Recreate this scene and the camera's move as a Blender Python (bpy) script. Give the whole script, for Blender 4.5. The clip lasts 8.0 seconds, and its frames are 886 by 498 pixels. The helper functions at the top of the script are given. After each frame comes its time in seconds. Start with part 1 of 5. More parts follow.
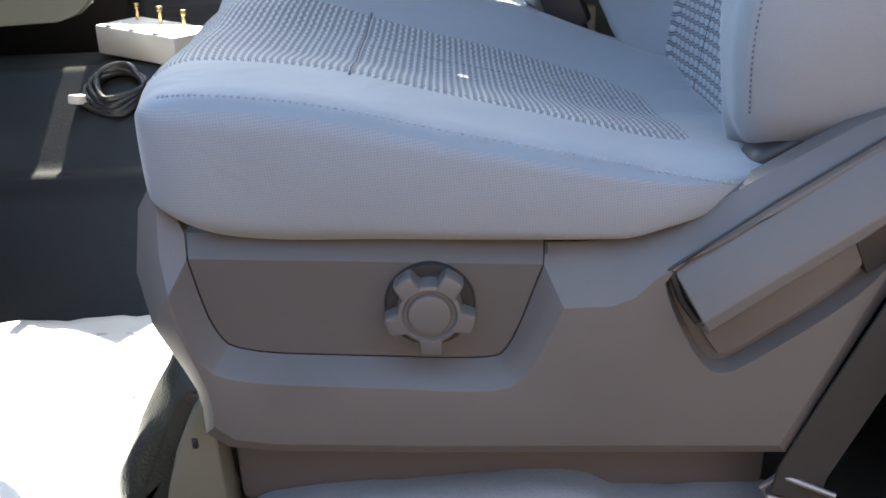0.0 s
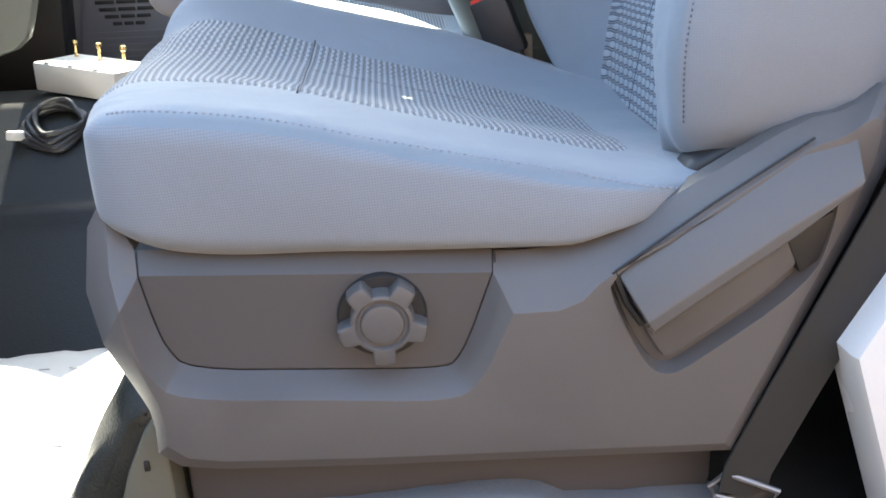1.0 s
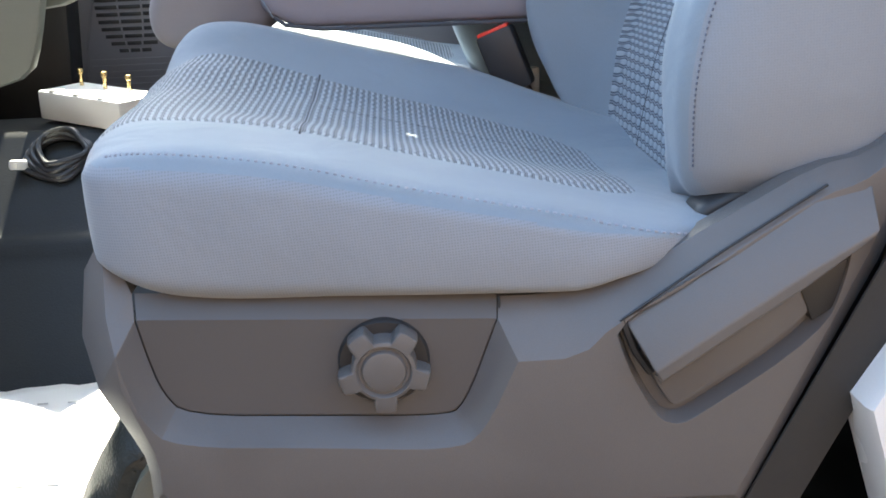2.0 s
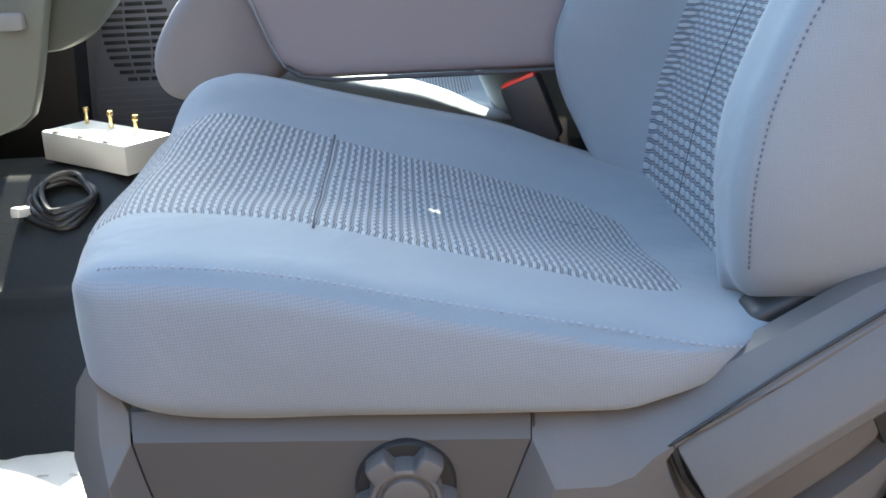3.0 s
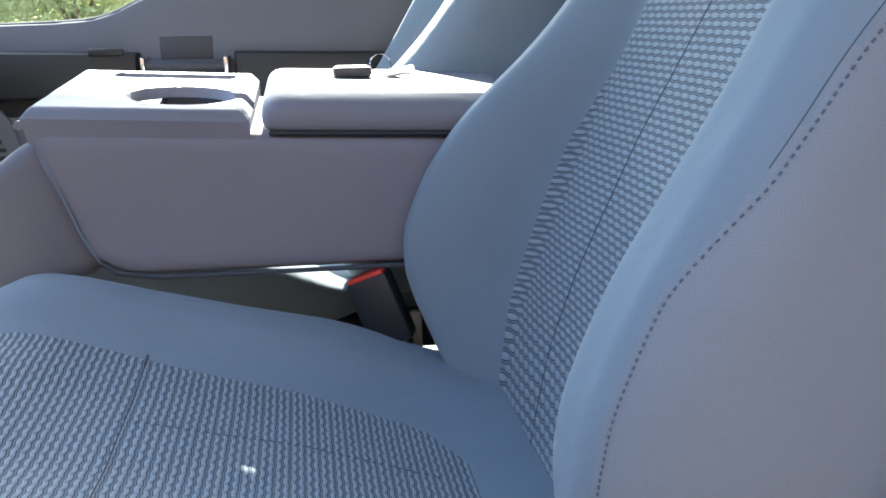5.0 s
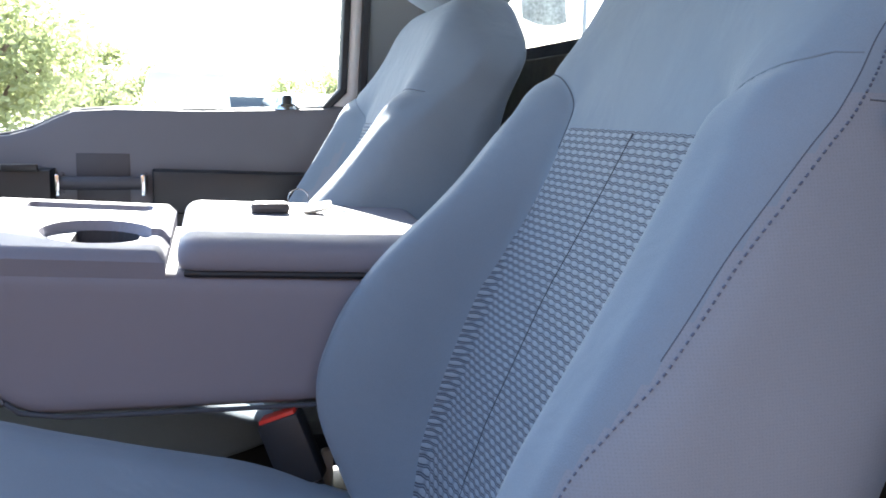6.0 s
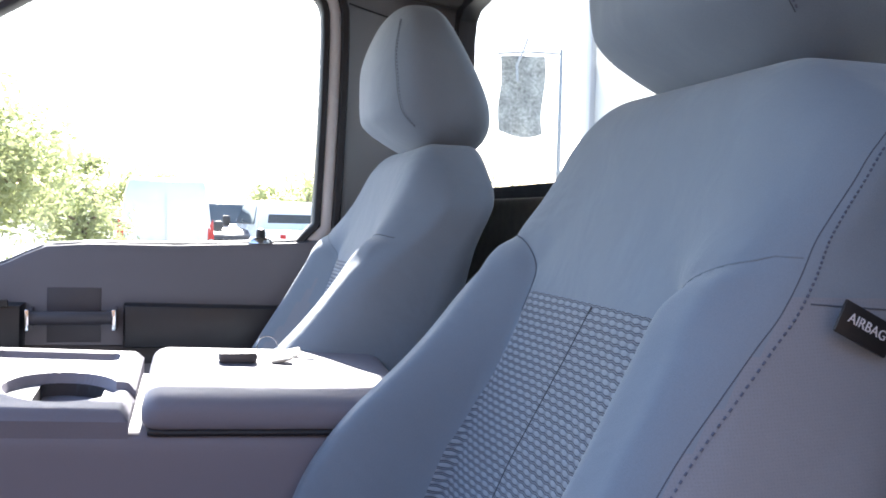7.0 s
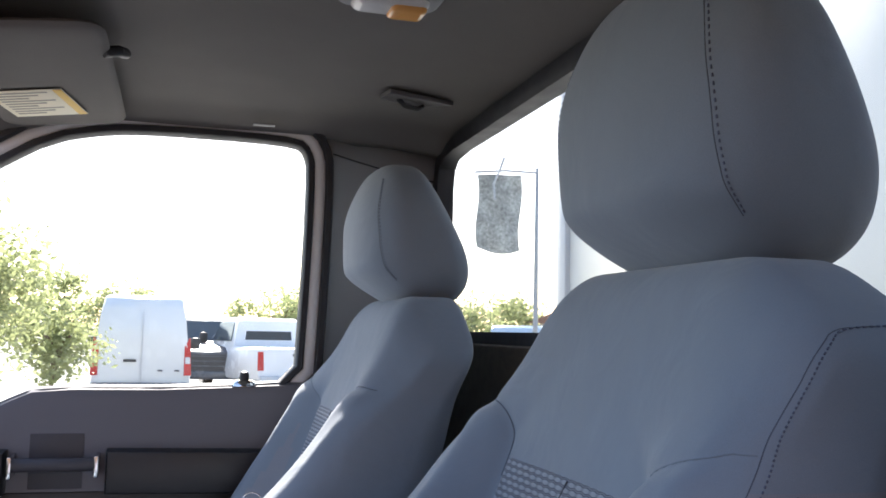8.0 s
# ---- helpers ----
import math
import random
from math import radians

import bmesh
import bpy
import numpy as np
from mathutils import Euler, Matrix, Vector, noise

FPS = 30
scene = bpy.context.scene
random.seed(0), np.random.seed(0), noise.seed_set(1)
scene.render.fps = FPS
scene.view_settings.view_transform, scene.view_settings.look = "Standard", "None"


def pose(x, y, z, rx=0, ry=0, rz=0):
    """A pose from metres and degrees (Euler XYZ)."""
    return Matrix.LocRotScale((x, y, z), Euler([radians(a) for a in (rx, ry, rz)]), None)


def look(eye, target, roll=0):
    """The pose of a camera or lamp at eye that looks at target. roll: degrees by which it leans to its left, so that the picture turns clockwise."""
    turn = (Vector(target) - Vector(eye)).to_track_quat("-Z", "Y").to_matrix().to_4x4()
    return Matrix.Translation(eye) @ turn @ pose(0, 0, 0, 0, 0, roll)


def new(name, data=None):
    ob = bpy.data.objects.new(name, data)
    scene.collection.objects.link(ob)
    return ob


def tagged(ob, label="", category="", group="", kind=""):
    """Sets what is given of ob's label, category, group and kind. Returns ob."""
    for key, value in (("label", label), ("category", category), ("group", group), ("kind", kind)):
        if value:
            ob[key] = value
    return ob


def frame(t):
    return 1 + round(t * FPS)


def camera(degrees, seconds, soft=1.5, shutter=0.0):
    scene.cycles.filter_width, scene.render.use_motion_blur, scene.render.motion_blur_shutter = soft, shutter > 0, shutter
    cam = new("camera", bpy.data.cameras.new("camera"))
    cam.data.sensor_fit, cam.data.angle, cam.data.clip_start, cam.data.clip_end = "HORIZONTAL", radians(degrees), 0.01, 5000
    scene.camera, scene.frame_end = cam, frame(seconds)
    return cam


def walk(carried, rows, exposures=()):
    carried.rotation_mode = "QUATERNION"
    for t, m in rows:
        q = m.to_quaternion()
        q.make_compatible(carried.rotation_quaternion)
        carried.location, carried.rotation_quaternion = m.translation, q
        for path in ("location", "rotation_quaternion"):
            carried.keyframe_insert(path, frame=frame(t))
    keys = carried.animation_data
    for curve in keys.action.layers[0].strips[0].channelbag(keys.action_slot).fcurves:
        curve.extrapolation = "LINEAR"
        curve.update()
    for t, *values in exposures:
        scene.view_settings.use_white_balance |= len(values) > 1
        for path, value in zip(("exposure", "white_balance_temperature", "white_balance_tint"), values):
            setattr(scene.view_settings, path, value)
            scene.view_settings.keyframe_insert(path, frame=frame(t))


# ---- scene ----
cam = camera(51.7, 8.0, 1.7)
PATH = [
    (0, (0.379, -0.686, 0.592), (0.348, 1.153, -0.194), -2.5),
    (0.5, (0.377, -0.705, 0.572), (0.457, 1.156, -0.160), -2.8),
    (1, (0.370, -0.710, 0.572), (0.472, 1.160, -0.129), -2.5),
    (2.5, (0.375, -0.651, 0.609), (0.459, 1.238, -0.042), -2.1),
    (3, (0.371, -0.592, 0.643), (0.432, 1.293, -0.024), -2.5),
    (3.5, (0.393, -0.534, 0.662), (0.415, 1.350, -0.008), -3.1),
    (4, (0.409, -0.489, 0.674), (0.504, 1.402, 0.031), -2.5),
    (4.5, (0.438, -0.460, 0.711), (0.605, 1.444, 0.122), -1.7),
    (5, (0.451, -0.454, 0.747), (0.737, 1.462, 0.248), -0.7),
    (5.2, (0.454, -0.454, 0.758), (0.785, 1.465, 0.300), -0.3),
    (6.3, (0.452, -0.470, 0.821), (0.950, 1.454, 0.590), 1.7),
    (6.5, (0.453, -0.472, 0.832), (0.960, 1.454, 0.646), 1.8),
    (7, (0.463, -0.474, 0.864), (0.979, 1.458, 0.798), 1.5),
    (7.5, (0.464, -0.488, 0.895), (0.993, 1.440, 0.955), 1.1),
    (8, (0.443, -0.529, 0.925), (0.996, 1.384, 1.107), 1.2),
]
walk(cam, [(t, look(eye, target, roll)) for t, eye, target, roll in PATH],
     exposures=[(0, 3.02, 6870, 4), (0.5, 3.5, 6930, 3), (1.2, 3.38, 6900, 2), (2.5, 3.22, 6850, 0), (3.5, 3.2, 6560, -2), (4.5, 3.0, 6360, -1), (5.0, 2.6, 6300, 1), (5.2, 2.5, 6260, 2), (6.3, 2.45, 6230, 10), (7.0, 2.2, 6250, 14), (8.0, 1.6, 6400, 15)])

# ---- light ----
SUN = Vector((0.02, 1.0, 0.748)).normalized()
world = bpy.data.worlds.new("World")
scene.world = world
world.use_nodes = True
wt = world.node_tree
sky = wt.nodes.new("ShaderNodeTexSky")
sky.sky_type = 'NISHITA'
sky.sun_disc = False
sky.sun_elevation = math.asin(SUN.z)
sky.sun_rotation = math.atan2(SUN.x, SUN.y)
sky.air_density, sky.dust_density, sky.ozone_density = 1.0, 1.5, 1.0
wt.nodes["Background"].inputs["Strength"].default_value = 0.15
wt.links.new(sky.outputs[0], wt.nodes["Background"].inputs["Color"])
sun_data = bpy.data.lights.new("sun", 'SUN')
sun_data.energy, sun_data.angle, sun_data.color = 5.0, radians(0.53), (1.0, 0.95, 0.86)
sun = new("sun", sun_data)
sun.matrix_world = look(SUN * 30, (0, 0, 0))


# ---- materials ----
def node(nt, kind, ins=(), operation="", data_type=""):
    n = nt.nodes.new(kind)
    if operation:
        n.operation = operation
    if data_type:
        n.data_type = data_type
    for k, v in dict(ins).items():
        if isinstance(v, bpy.types.NodeSocket):
            nt.links.new(v, n.inputs[k])
        else:
            n.inputs[k].default_value = v
    return n


def rgb(c):
    return (c[0], c[1], c[2], 1.0)


def material(name, colour, rough=0.6, metal=0.0, var=0.15, big=6.0, grain=400.0, bump=0.2, depth=0.0006, spec=0.5, sheen=0.0, colour2=None, coords="Object", dent=0.0):
    """Surface with variation at two scales: slow stains of size 1/big and grain of size 1/grain."""
    m = bpy.data.materials.new(name)
    m.use_nodes = True
    nt = m.node_tree
    b = nt.nodes["Principled BSDF"]
    tc = node(nt, "ShaderNodeTexCoord")
    n1 = node(nt, "ShaderNodeTexNoise", {"Vector": tc.outputs[coords], "Scale": big, "Detail": 4.0, "Roughness": 0.6})
    n2 = node(nt, "ShaderNodeTexNoise", {"Vector": tc.outputs[coords], "Scale": grain, "Detail": 2.0})
    add = node(nt, "ShaderNodeMath", {0: n1.outputs["Fac"], 1: n2.outputs["Fac"]}, operation="ADD")
    half = node(nt, "ShaderNodeMath", {0: add.outputs[0], 1: 0.5}, operation="MULTIPLY")
    c2 = colour2 or [min(1, c * (1 + var)) for c in colour]
    c1 = [c * (1 - var) for c in colour]
    ramp = node(nt, "ShaderNodeMapRange", {"Value": half.outputs[0], "From Min": 0.3, "From Max": 0.7})
    mix = node(nt, "ShaderNodeMix", {"Factor": ramp.outputs[0]}, data_type="RGBA")
    mix.inputs[6].default_value, mix.inputs[7].default_value = rgb(c1), rgb(c2)
    nt.links.new(mix.outputs[2], b.inputs["Base Color"])
    rr = node(nt, "ShaderNodeMapRange", {"Value": n1.outputs["Fac"], "From Min": 0.3, "From Max": 0.7, "To Min": max(0.02, rough - 0.07), "To Max": min(1, rough + 0.07)})
    nt.links.new(rr.outputs[0], b.inputs["Roughness"])
    b.inputs["Metallic"].default_value = metal
    b.inputs["Specular IOR Level"].default_value = spec
    if sheen:
        b.inputs["Sheen Weight"].default_value = sheen
        b.inputs["Sheen Roughness"].default_value = 0.5
    if bump:
        bn = node(nt, "ShaderNodeBump", {"Height": n2.outputs["Fac"], "Strength": bump, "Distance": depth})
        nt.links.new(bn.outputs[0], b.inputs["Normal"])
        if dent:
            n3 = node(nt, "ShaderNodeTexNoise", {"Vector": tc.outputs[coords], "Scale": 11.0, "Detail": 3.0, "Roughness": 0.55, "Distortion": 0.4})
            soft = node(nt, "ShaderNodeBump", {"Height": n3.outputs["Fac"], "Strength": 1.0, "Distance": dent})
            nt.links.new(soft.outputs[0], bn.inputs["Normal"])
    return m


def weave(name, colour, dark, pitch, rough=0.85, dots=0.28):
    """Automotive side cloth with a fine dotted knit, laid on upright faces."""
    m = material(name, colour, rough, var=0.08, big=7, grain=900, bump=0.2, dent=0.0035, sheen=0.25, spec=0.3)
    nt = m.node_tree
    b = nt.nodes["Principled BSDF"]
    tc = node(nt, "ShaderNodeTexCoord")
    flat = node(nt, "ShaderNodeMapping", {"Vector": tc.outputs["Object"], "Scale": (1 / pitch, 0.0, 1 / pitch), "Rotation": (0, radians(4), 0)})
    vor = node(nt, "ShaderNodeTexVoronoi", {"Vector": flat.outputs[0], "Scale": 1.0, "Randomness": 0.12})
    old = b.inputs["Base Color"].links[0].from_socket
    f = node(nt, "ShaderNodeMapRange", {"Value": vor.outputs["Distance"], "From Min": 0.16, "From Max": 0.36, "To Min": dots, "To Max": 0.0})
    mix = node(nt, "ShaderNodeMix", {"Factor": f.outputs[0]}, data_type="RGBA")
    nt.links.new(old, mix.inputs[6])
    mix.inputs[7].default_value = rgb(dark)
    nt.links.new(mix.outputs[2], b.inputs["Base Color"])
    return m


def ribbed(name, pad, thread, pu, pv, line, bead, wave, wide=0.62, cord=0.55, oval=0.0):
    """Woven insert cloth: oblong pads between dark wavy threads; UV in metres, u along the seat, v across."""
    m = material(name, pad, 0.85, var=0.10, big=12, grain=700, bump=0.2, sheen=0.2, spec=0.3, coords="UV")
    nt = m.node_tree
    b = nt.nodes["Principled BSDF"]
    uv = node(nt, "ShaderNodeTexCoord")
    sep = node(nt, "ShaderNodeSeparateXYZ", {0: uv.outputs["UV"]})
    mul = lambda a, v: node(nt, "ShaderNodeMath", {0: a, 1: v}, operation="MULTIPLY").outputs[0]
    op = lambda o, a, v: node(nt, "ShaderNodeMath", {0: a, 1: v}, operation=o).outputs[0]
    cv = op("COSINE", mul(sep.outputs[1], 2 * math.pi / pv), 0)
    # wavy rows of pads, parted by two dark threads with a paler cord between them
    row = op("ADD", mul(sep.outputs[0], 1 / pu), mul(cv, wave))
    if oval:
        # neighbouring threads wave against each other and close the pads to staggered ovals
        swing = op("MULTIPLY", cv, op("COSINE", mul(op("SUBTRACT", row, 0.5), math.pi), 0))
        row = op("SUBTRACT", row, mul(swing, oval))
    cu = op("COSINE", mul(row, 2 * math.pi), 0)
    alt = op("SIGN", op("COSINE", mul(row, math.pi), 0), 0)
    ends = op("MULTIPLY", cv, alt)
    off = op("ABSOLUTE", op("ADD", cu, 0.55), 0)
    f1 = node(nt, "ShaderNodeMapRange", {"Value": off, "From Min": 0.22, "From Max": wide, "To Min": line, "To Max": 0.0})
    f2 = node(nt, "ShaderNodeMapRange", {"Value": ends, "From Min": -1.0, "From Max": 0.0, "To Min": bead, "To Max": 0.0})
    f3 = node(nt, "ShaderNodeMapRange", {"Value": cu, "From Min": -0.8, "From Max": -0.5, "To Min": cord, "To Max": 0.0})
    f = node(nt, "ShaderNodeMath", {0: f1.outputs[0], 1: f2.outputs[0]}, operation="MAXIMUM")
    f = node(nt, "ShaderNodeMath", {0: f.outputs[0], 1: f3.outputs[0]}, operation="MAXIMUM")
    lift = op("ADD", cu, mul(ends, 0.3))
    bn = node(nt, "ShaderNodeBump", {"Height": lift, "Strength": 0.6, "Distance": 0.0009})
    nt.links.new(bn.outputs[0], b.inputs["Normal"])
    old = b.inputs["Base Color"].links[0].from_socket
    mix = node(nt, "ShaderNodeMix", {"Factor": f.outputs[0]}, data_type="RGBA")
    nt.links.new(old, mix.inputs[6])
    mix.inputs[7].default_value = rgb(thread)
    nt.links.new(mix.outputs[2], b.inputs["Base Color"])
    return m


def glass(name, tint=(0.96, 0.98, 0.97)):
    m = bpy.data.materials.new(name)
    m.use_nodes = True
    nt = m.node_tree
    nt.nodes.remove(nt.nodes["Principled BSDF"])
    tr = node(nt, "ShaderNodeBsdfTransparent", {"Color": rgb(tint)})
    gl = node(nt, "ShaderNodeBsdfGlossy", {"Roughness": 0.02})
    lw = node(nt, "ShaderNodeLayerWeight", {"Blend": 0.5})
    p5 = node(nt, "ShaderNodeMath", {0: lw.outputs["Facing"], 1: 5.0}, operation="POWER")
    fr = node(nt, "ShaderNodeMath", {0: p5.outputs[0], 1: 0.03}, operation="ADD")
    mx = node(nt, "ShaderNodeMixShader", {0: fr.outputs[0], 1: tr.outputs[0], 2: gl.outputs[0]})
    nt.links.new(mx.outputs[0], nt.nodes["Material Output"].inputs[0])
    return m


CLOTH = weave("seat_cloth", (0.258, 0.283, 0.322), (0.12, 0.135, 0.16), 0.0023, dots=0.40)
CLOTH_FLANK = weave("flank_cloth", (0.258, 0.283, 0.322), (0.13, 0.145, 0.17), 0.0022, dots=0.13)
CLOTH_PLAIN = material("seat_cloth_smooth", (0.222, 0.272, 0.325), 0.8, var=0.09, big=6, grain=1100, bump=0.35, sheen=0.25, spec=0.3, dent=0.0045)
INSERT = ribbed("insert_cloth", (0.345, 0.395, 0.445), (0.034, 0.043, 0.060), 0.0062, 0.0170, 1.0, 0.34, 0.085, 0.56, 0.45)
BACK_INSERT = ribbed("back_insert_cloth", (0.325, 0.37, 0.42), (0.062, 0.075, 0.102), 0.0064, 0.0150, 1.0, 0.40, 0.0, 0.56, 0.45, oval=0.09)
STITCH_DARK = material("dark_stitch_thread", (0.115, 0.135, 0.195), 0.75, var=0.1, big=60, grain=900, bump=0.1)
# seam cords darker than the cloth, with the creases' shade in their colour
SEAM_SHADE = material("seam_crease_shade", (0.10, 0.118, 0.15), 0.85, var=0.1, big=60, grain=900, bump=0.1)
SEAM_SHADE_PALE = material("seam_crease_shade_pale", (0.185, 0.222, 0.265), 0.85, var=0.1, big=60, grain=900, bump=0.1)
SEAM = material("seam_thread", (0.07, 0.078, 0.095), 0.8, var=0.2, big=60, grain=900, bump=0.1)
STITCH = material("stitch_thread", (0.31, 0.34, 0.41), 0.7, var=0.1, big=60, grain=900, bump=0.1)
PLASTIC = material("grey_plastic", (0.120, 0.114, 0.114), 0.42, var=0.09, big=7, grain=1300, bump=0.5, depth=0.0004, dent=0.0012)
PLASTIC_DARK = material("dark_plastic", (0.088, 0.083, 0.084), 0.48, var=0.07, big=5, grain=1600, bump=0.35, depth=0.0003)
BLACK = material("black_plastic", (0.022, 0.022, 0.024), 0.45, var=0.15, big=10, grain=1200, bump=0.3, depth=0.0003)
RUBBER = material("vinyl_floor", (0.013, 0.0145, 0.0155), 0.5, var=0.30, big=9, grain=420, bump=0.5, depth=0.0008, spec=0.4)
SEAL = material("door_seal", (0.025, 0.027, 0.032), 0.5, var=0.1, big=20, grain=600, bump=0.2)
BELT = material("belt_webbing", (0.030, 0.030, 0.030), 0.75, var=0.15, big=30, grain=1200, bump=0.5)
HEADLINER = material("headliner_fabric", (0.155, 0.145, 0.135), 0.95, var=0.14, big=4, grain=900, bump=0.4, depth=0.0005, spec=0.2)
TRIM = material("pillar_trim", (0.26, 0.265, 0.275), 0.6, var=0.06, big=5, grain=1400, bump=0.3, depth=0.0003)
DOOR_PLASTIC = material("door_panel_plastic", (0.165, 0.16, 0.175), 0.55, var=0.07, big=5, grain=1400, bump=0.35, depth=0.0003)
WHITE_PAINT = material("white_paint", (0.80, 0.80, 0.80), 0.25, var=0.03, big=3, grain=600, bump=0.03)
WHITE_PLASTIC = material("white_plastic", (0.78, 0.77, 0.75), 0.4, var=0.04, big=12, grain=900, bump=0.08)
CHROME = material("chrome", (0.75, 0.75, 0.77), 0.12, metal=1.0, var=0.04, big=30, grain=300, bump=0)
BRASS = material("brass", (0.72, 0.55, 0.28), 0.25, metal=1.0, var=0.1, big=60, grain=600, bump=0)
RED = material("buckle_red", (0.75, 0.05, 0.03), 0.35, var=0.08, big=40, grain=800, bump=0.05)
CARPET = material("rear_carpet", (0.13, 0.115, 0.09), 0.95, var=0.35, big=40, grain=700, bump=0.8, depth=0.002)
CONSOLE = material("console_vinyl", (0.245, 0.238, 0.28), 0.55, var=0.09, big=6, grain=1300, bump=0.45, depth=0.0004, dent=0.0015)
GLASS = glass("window_glass")


# ---- mesh helpers ----
def thing(name, label, category, group="", kind=""):
    return tagged(new(name), label, category, group, kind)


def finish(bm, name, mat, smooth=True, normals=True):
    if normals:
        bmesh.ops.recalc_face_normals(bm, faces=bm.faces)
    me = bpy.data.meshes.new(name)
    bm.to_mesh(me)
    bm.free()
    for mt in (mat if isinstance(mat, (list, tuple)) else [mat]):
        me.materials.append(mt)
    if smooth:
        for p in me.polygons:
            p.use_smooth = True
        me.set_sharp_from_angle(angle=radians(40))
    return me


def part(name, bm, mat, parent=None, label="", smooth=True):
    ob = new(name, finish(bm, name, mat, smooth))
    if parent:
        ob.parent = parent
    if label:
        ob["label"] = label
    return ob


def solid(name, bm, mat, label, category, kind="", group="", smooth=True):
    return tagged(part(name, bm, mat, None, "", smooth), label, category, group, kind)


def smoothstep(a, b, x):
    t = min(1.0, max(0.0, (x - a) / (b - a)))
    return t * t * (3 - 2 * t)


def interp(x, table):
    xs, ys = zip(*table)
    return float(np.interp(x, xs, ys))


def spline(table):
    """Smooth curve through a short table, by cubic Hermite pieces."""
    xs, ys = zip(*table)
    n = len(xs)
    d = [(ys[i + 1] - ys[i]) / (xs[i + 1] - xs[i]) for i in range(n - 1)]
    tang = [d[0]] + [(d[i - 1] + d[i]) / 2 if d[i - 1] * d[i] > 0 else 0.0 for i in range(1, n - 1)] + [d[-1]]

    def f(x):
        x = min(max(x, xs[0]), xs[-1])
        i = min(max(int(np.searchsorted(xs, x)) - 1, 0), n - 2)
        h = xs[i + 1] - xs[i]
        t = (x - xs[i]) / h
        return ((2 * t ** 3 - 3 * t * t + 1) * ys[i] + (t ** 3 - 2 * t * t + t) * h * tang[i]
                + (3 * t * t - 2 * t ** 3) * ys[i + 1] + (t ** 3 - t * t) * h * tang[i + 1])
    return f


def rounded(p, h, r):
    """Maps a point of the box with half sizes h onto the box with edges of radius r."""
    q = [min(max(p[i], -(h[i] - r[i])), h[i] - r[i]) for i in range(3)]
    d = Vector([(p[i] - q[i]) / r[i] for i in range(3)])
    if d.length > 1e-9:
        m = max(abs(c) for c in d)
        d = d.normalized() * m
    return Vector([q[i] + r[i] * d[i] for i in range(3)])


def cube_shell(n, f):
    """Closed box of quads, n divisions an axis, each corner (a, b, c) in -1..1 sent through f."""
    bm = bmesh.new()
    made = {}

    def at(i, j, k):
        key = (i, j, k)
        if key not in made:
            made[key] = bm.verts.new(f(*(2 * key[s] / n[s] - 1 for s in range(3))))
        return made[key]
    for ax in range(3):
        b, c = (ax + 1) % 3, (ax + 2) % 3
        for side in (0, n[ax]):
            for i in range(n[b]):
                for j in range(n[c]):
                    ks = []
                    for di, dj in ((0, 0), (1, 0), (1, 1), (0, 1)):
                        k = [0, 0, 0]
                        k[ax], k[b], k[c] = side, i + di, j + dj
                        ks.append(at(*k))
                    bm.faces.new(ks)
    return bm


def ease(a, e=1.6):
    """Crowds divisions towards the ends of -1..1."""
    return math.copysign(1 - (1 - abs(a)) ** e, a)


def pillow(h, r, f=None, n=(16, 16, 8), e=1.7):
    """Box with soft edges, half sizes h, edge radii r, bent by f."""
    def g(a, b, c):
        p = rounded((ease(a, e) * h[0], ease(b, e) * h[1], ease(c, e) * h[2]), h, r)
        return f(p) if f else p
    return cube_shell(n, g)


def block(x0, x1, y0, y1, z0, z1, r=0.004, n=(4, 4, 4)):
    """Box between two corners with edges of radius r."""
    h = ((x1 - x0) / 2, (y1 - y0) / 2, (z1 - z0) / 2)
    c = Vector(((x0 + x1) / 2, (y0 + y1) / 2, (z0 + z1) / 2))
    r = min(r, *(0.98 * k for k in h))

    def g(a, b, d):
        p = [math.copysign(h[i] - r, s) if 0.3 < abs(s) < 0.8 else s * h[i] for i, s in enumerate((a, b, d))]
        return c + rounded(p, h, (r, r, r))
    return cube_shell((4, 4, 4), g)


def offset(poly, d):
    """Polygon moved inwards by d (counter-clockwise points)."""
    out = []
    n = len(poly)
    for i in range(n):
        a, b, c = Vector(poly[i - 1]), Vector(poly[i]), Vector(poly[(i + 1) % n])
        n1 = Vector((-(b - a).y, (b - a).x)).normalized()
        n2 = Vector((-(c - b).y, (c - b).x)).normalized()
        k = n1 + n2
        k = k / max(0.35, k.dot(k) / 2)
        out.append(tuple(b + k * d))
    return out


def ccw(poly):
    a = sum(poly[i - 1][0] * poly[i][1] - poly[i][0] * poly[i - 1][1] for i in range(len(poly)))
    return list(poly) if a > 0 else list(reversed(poly))


def soften(poly, times=2, closed=True):
    """Rounds a polygon's corners by cutting them."""
    for _ in range(times):
        out = []
        n = len(poly)
        for i in range(n if closed else n - 1):
            a, b = poly[i], poly[(i + 1) % n]
            out += [(a[0] * .75 + b[0] * .25, a[1] * .75 + b[1] * .25), (a[0] * .25 + b[0] * .75, a[1] * .25 + b[1] * .75)]
        poly = out
    return poly


def rings(loops, cap_first=True, cap_last=True):
    """Skin over loops of equally many points."""
    bm = bmesh.new()
    vs = [[bm.verts.new(p) for p in loop] for loop in loops]
    n = len(vs[0])
    for a, b in zip(vs, vs[1:]):
        for i in range(n):
            bm.faces.new((a[i - 1], a[i], b[i], b[i - 1]))
    if cap_first:
        bm.faces.new(vs[0])
    if cap_last:
        bm.faces.new(vs[-1])
    return bm


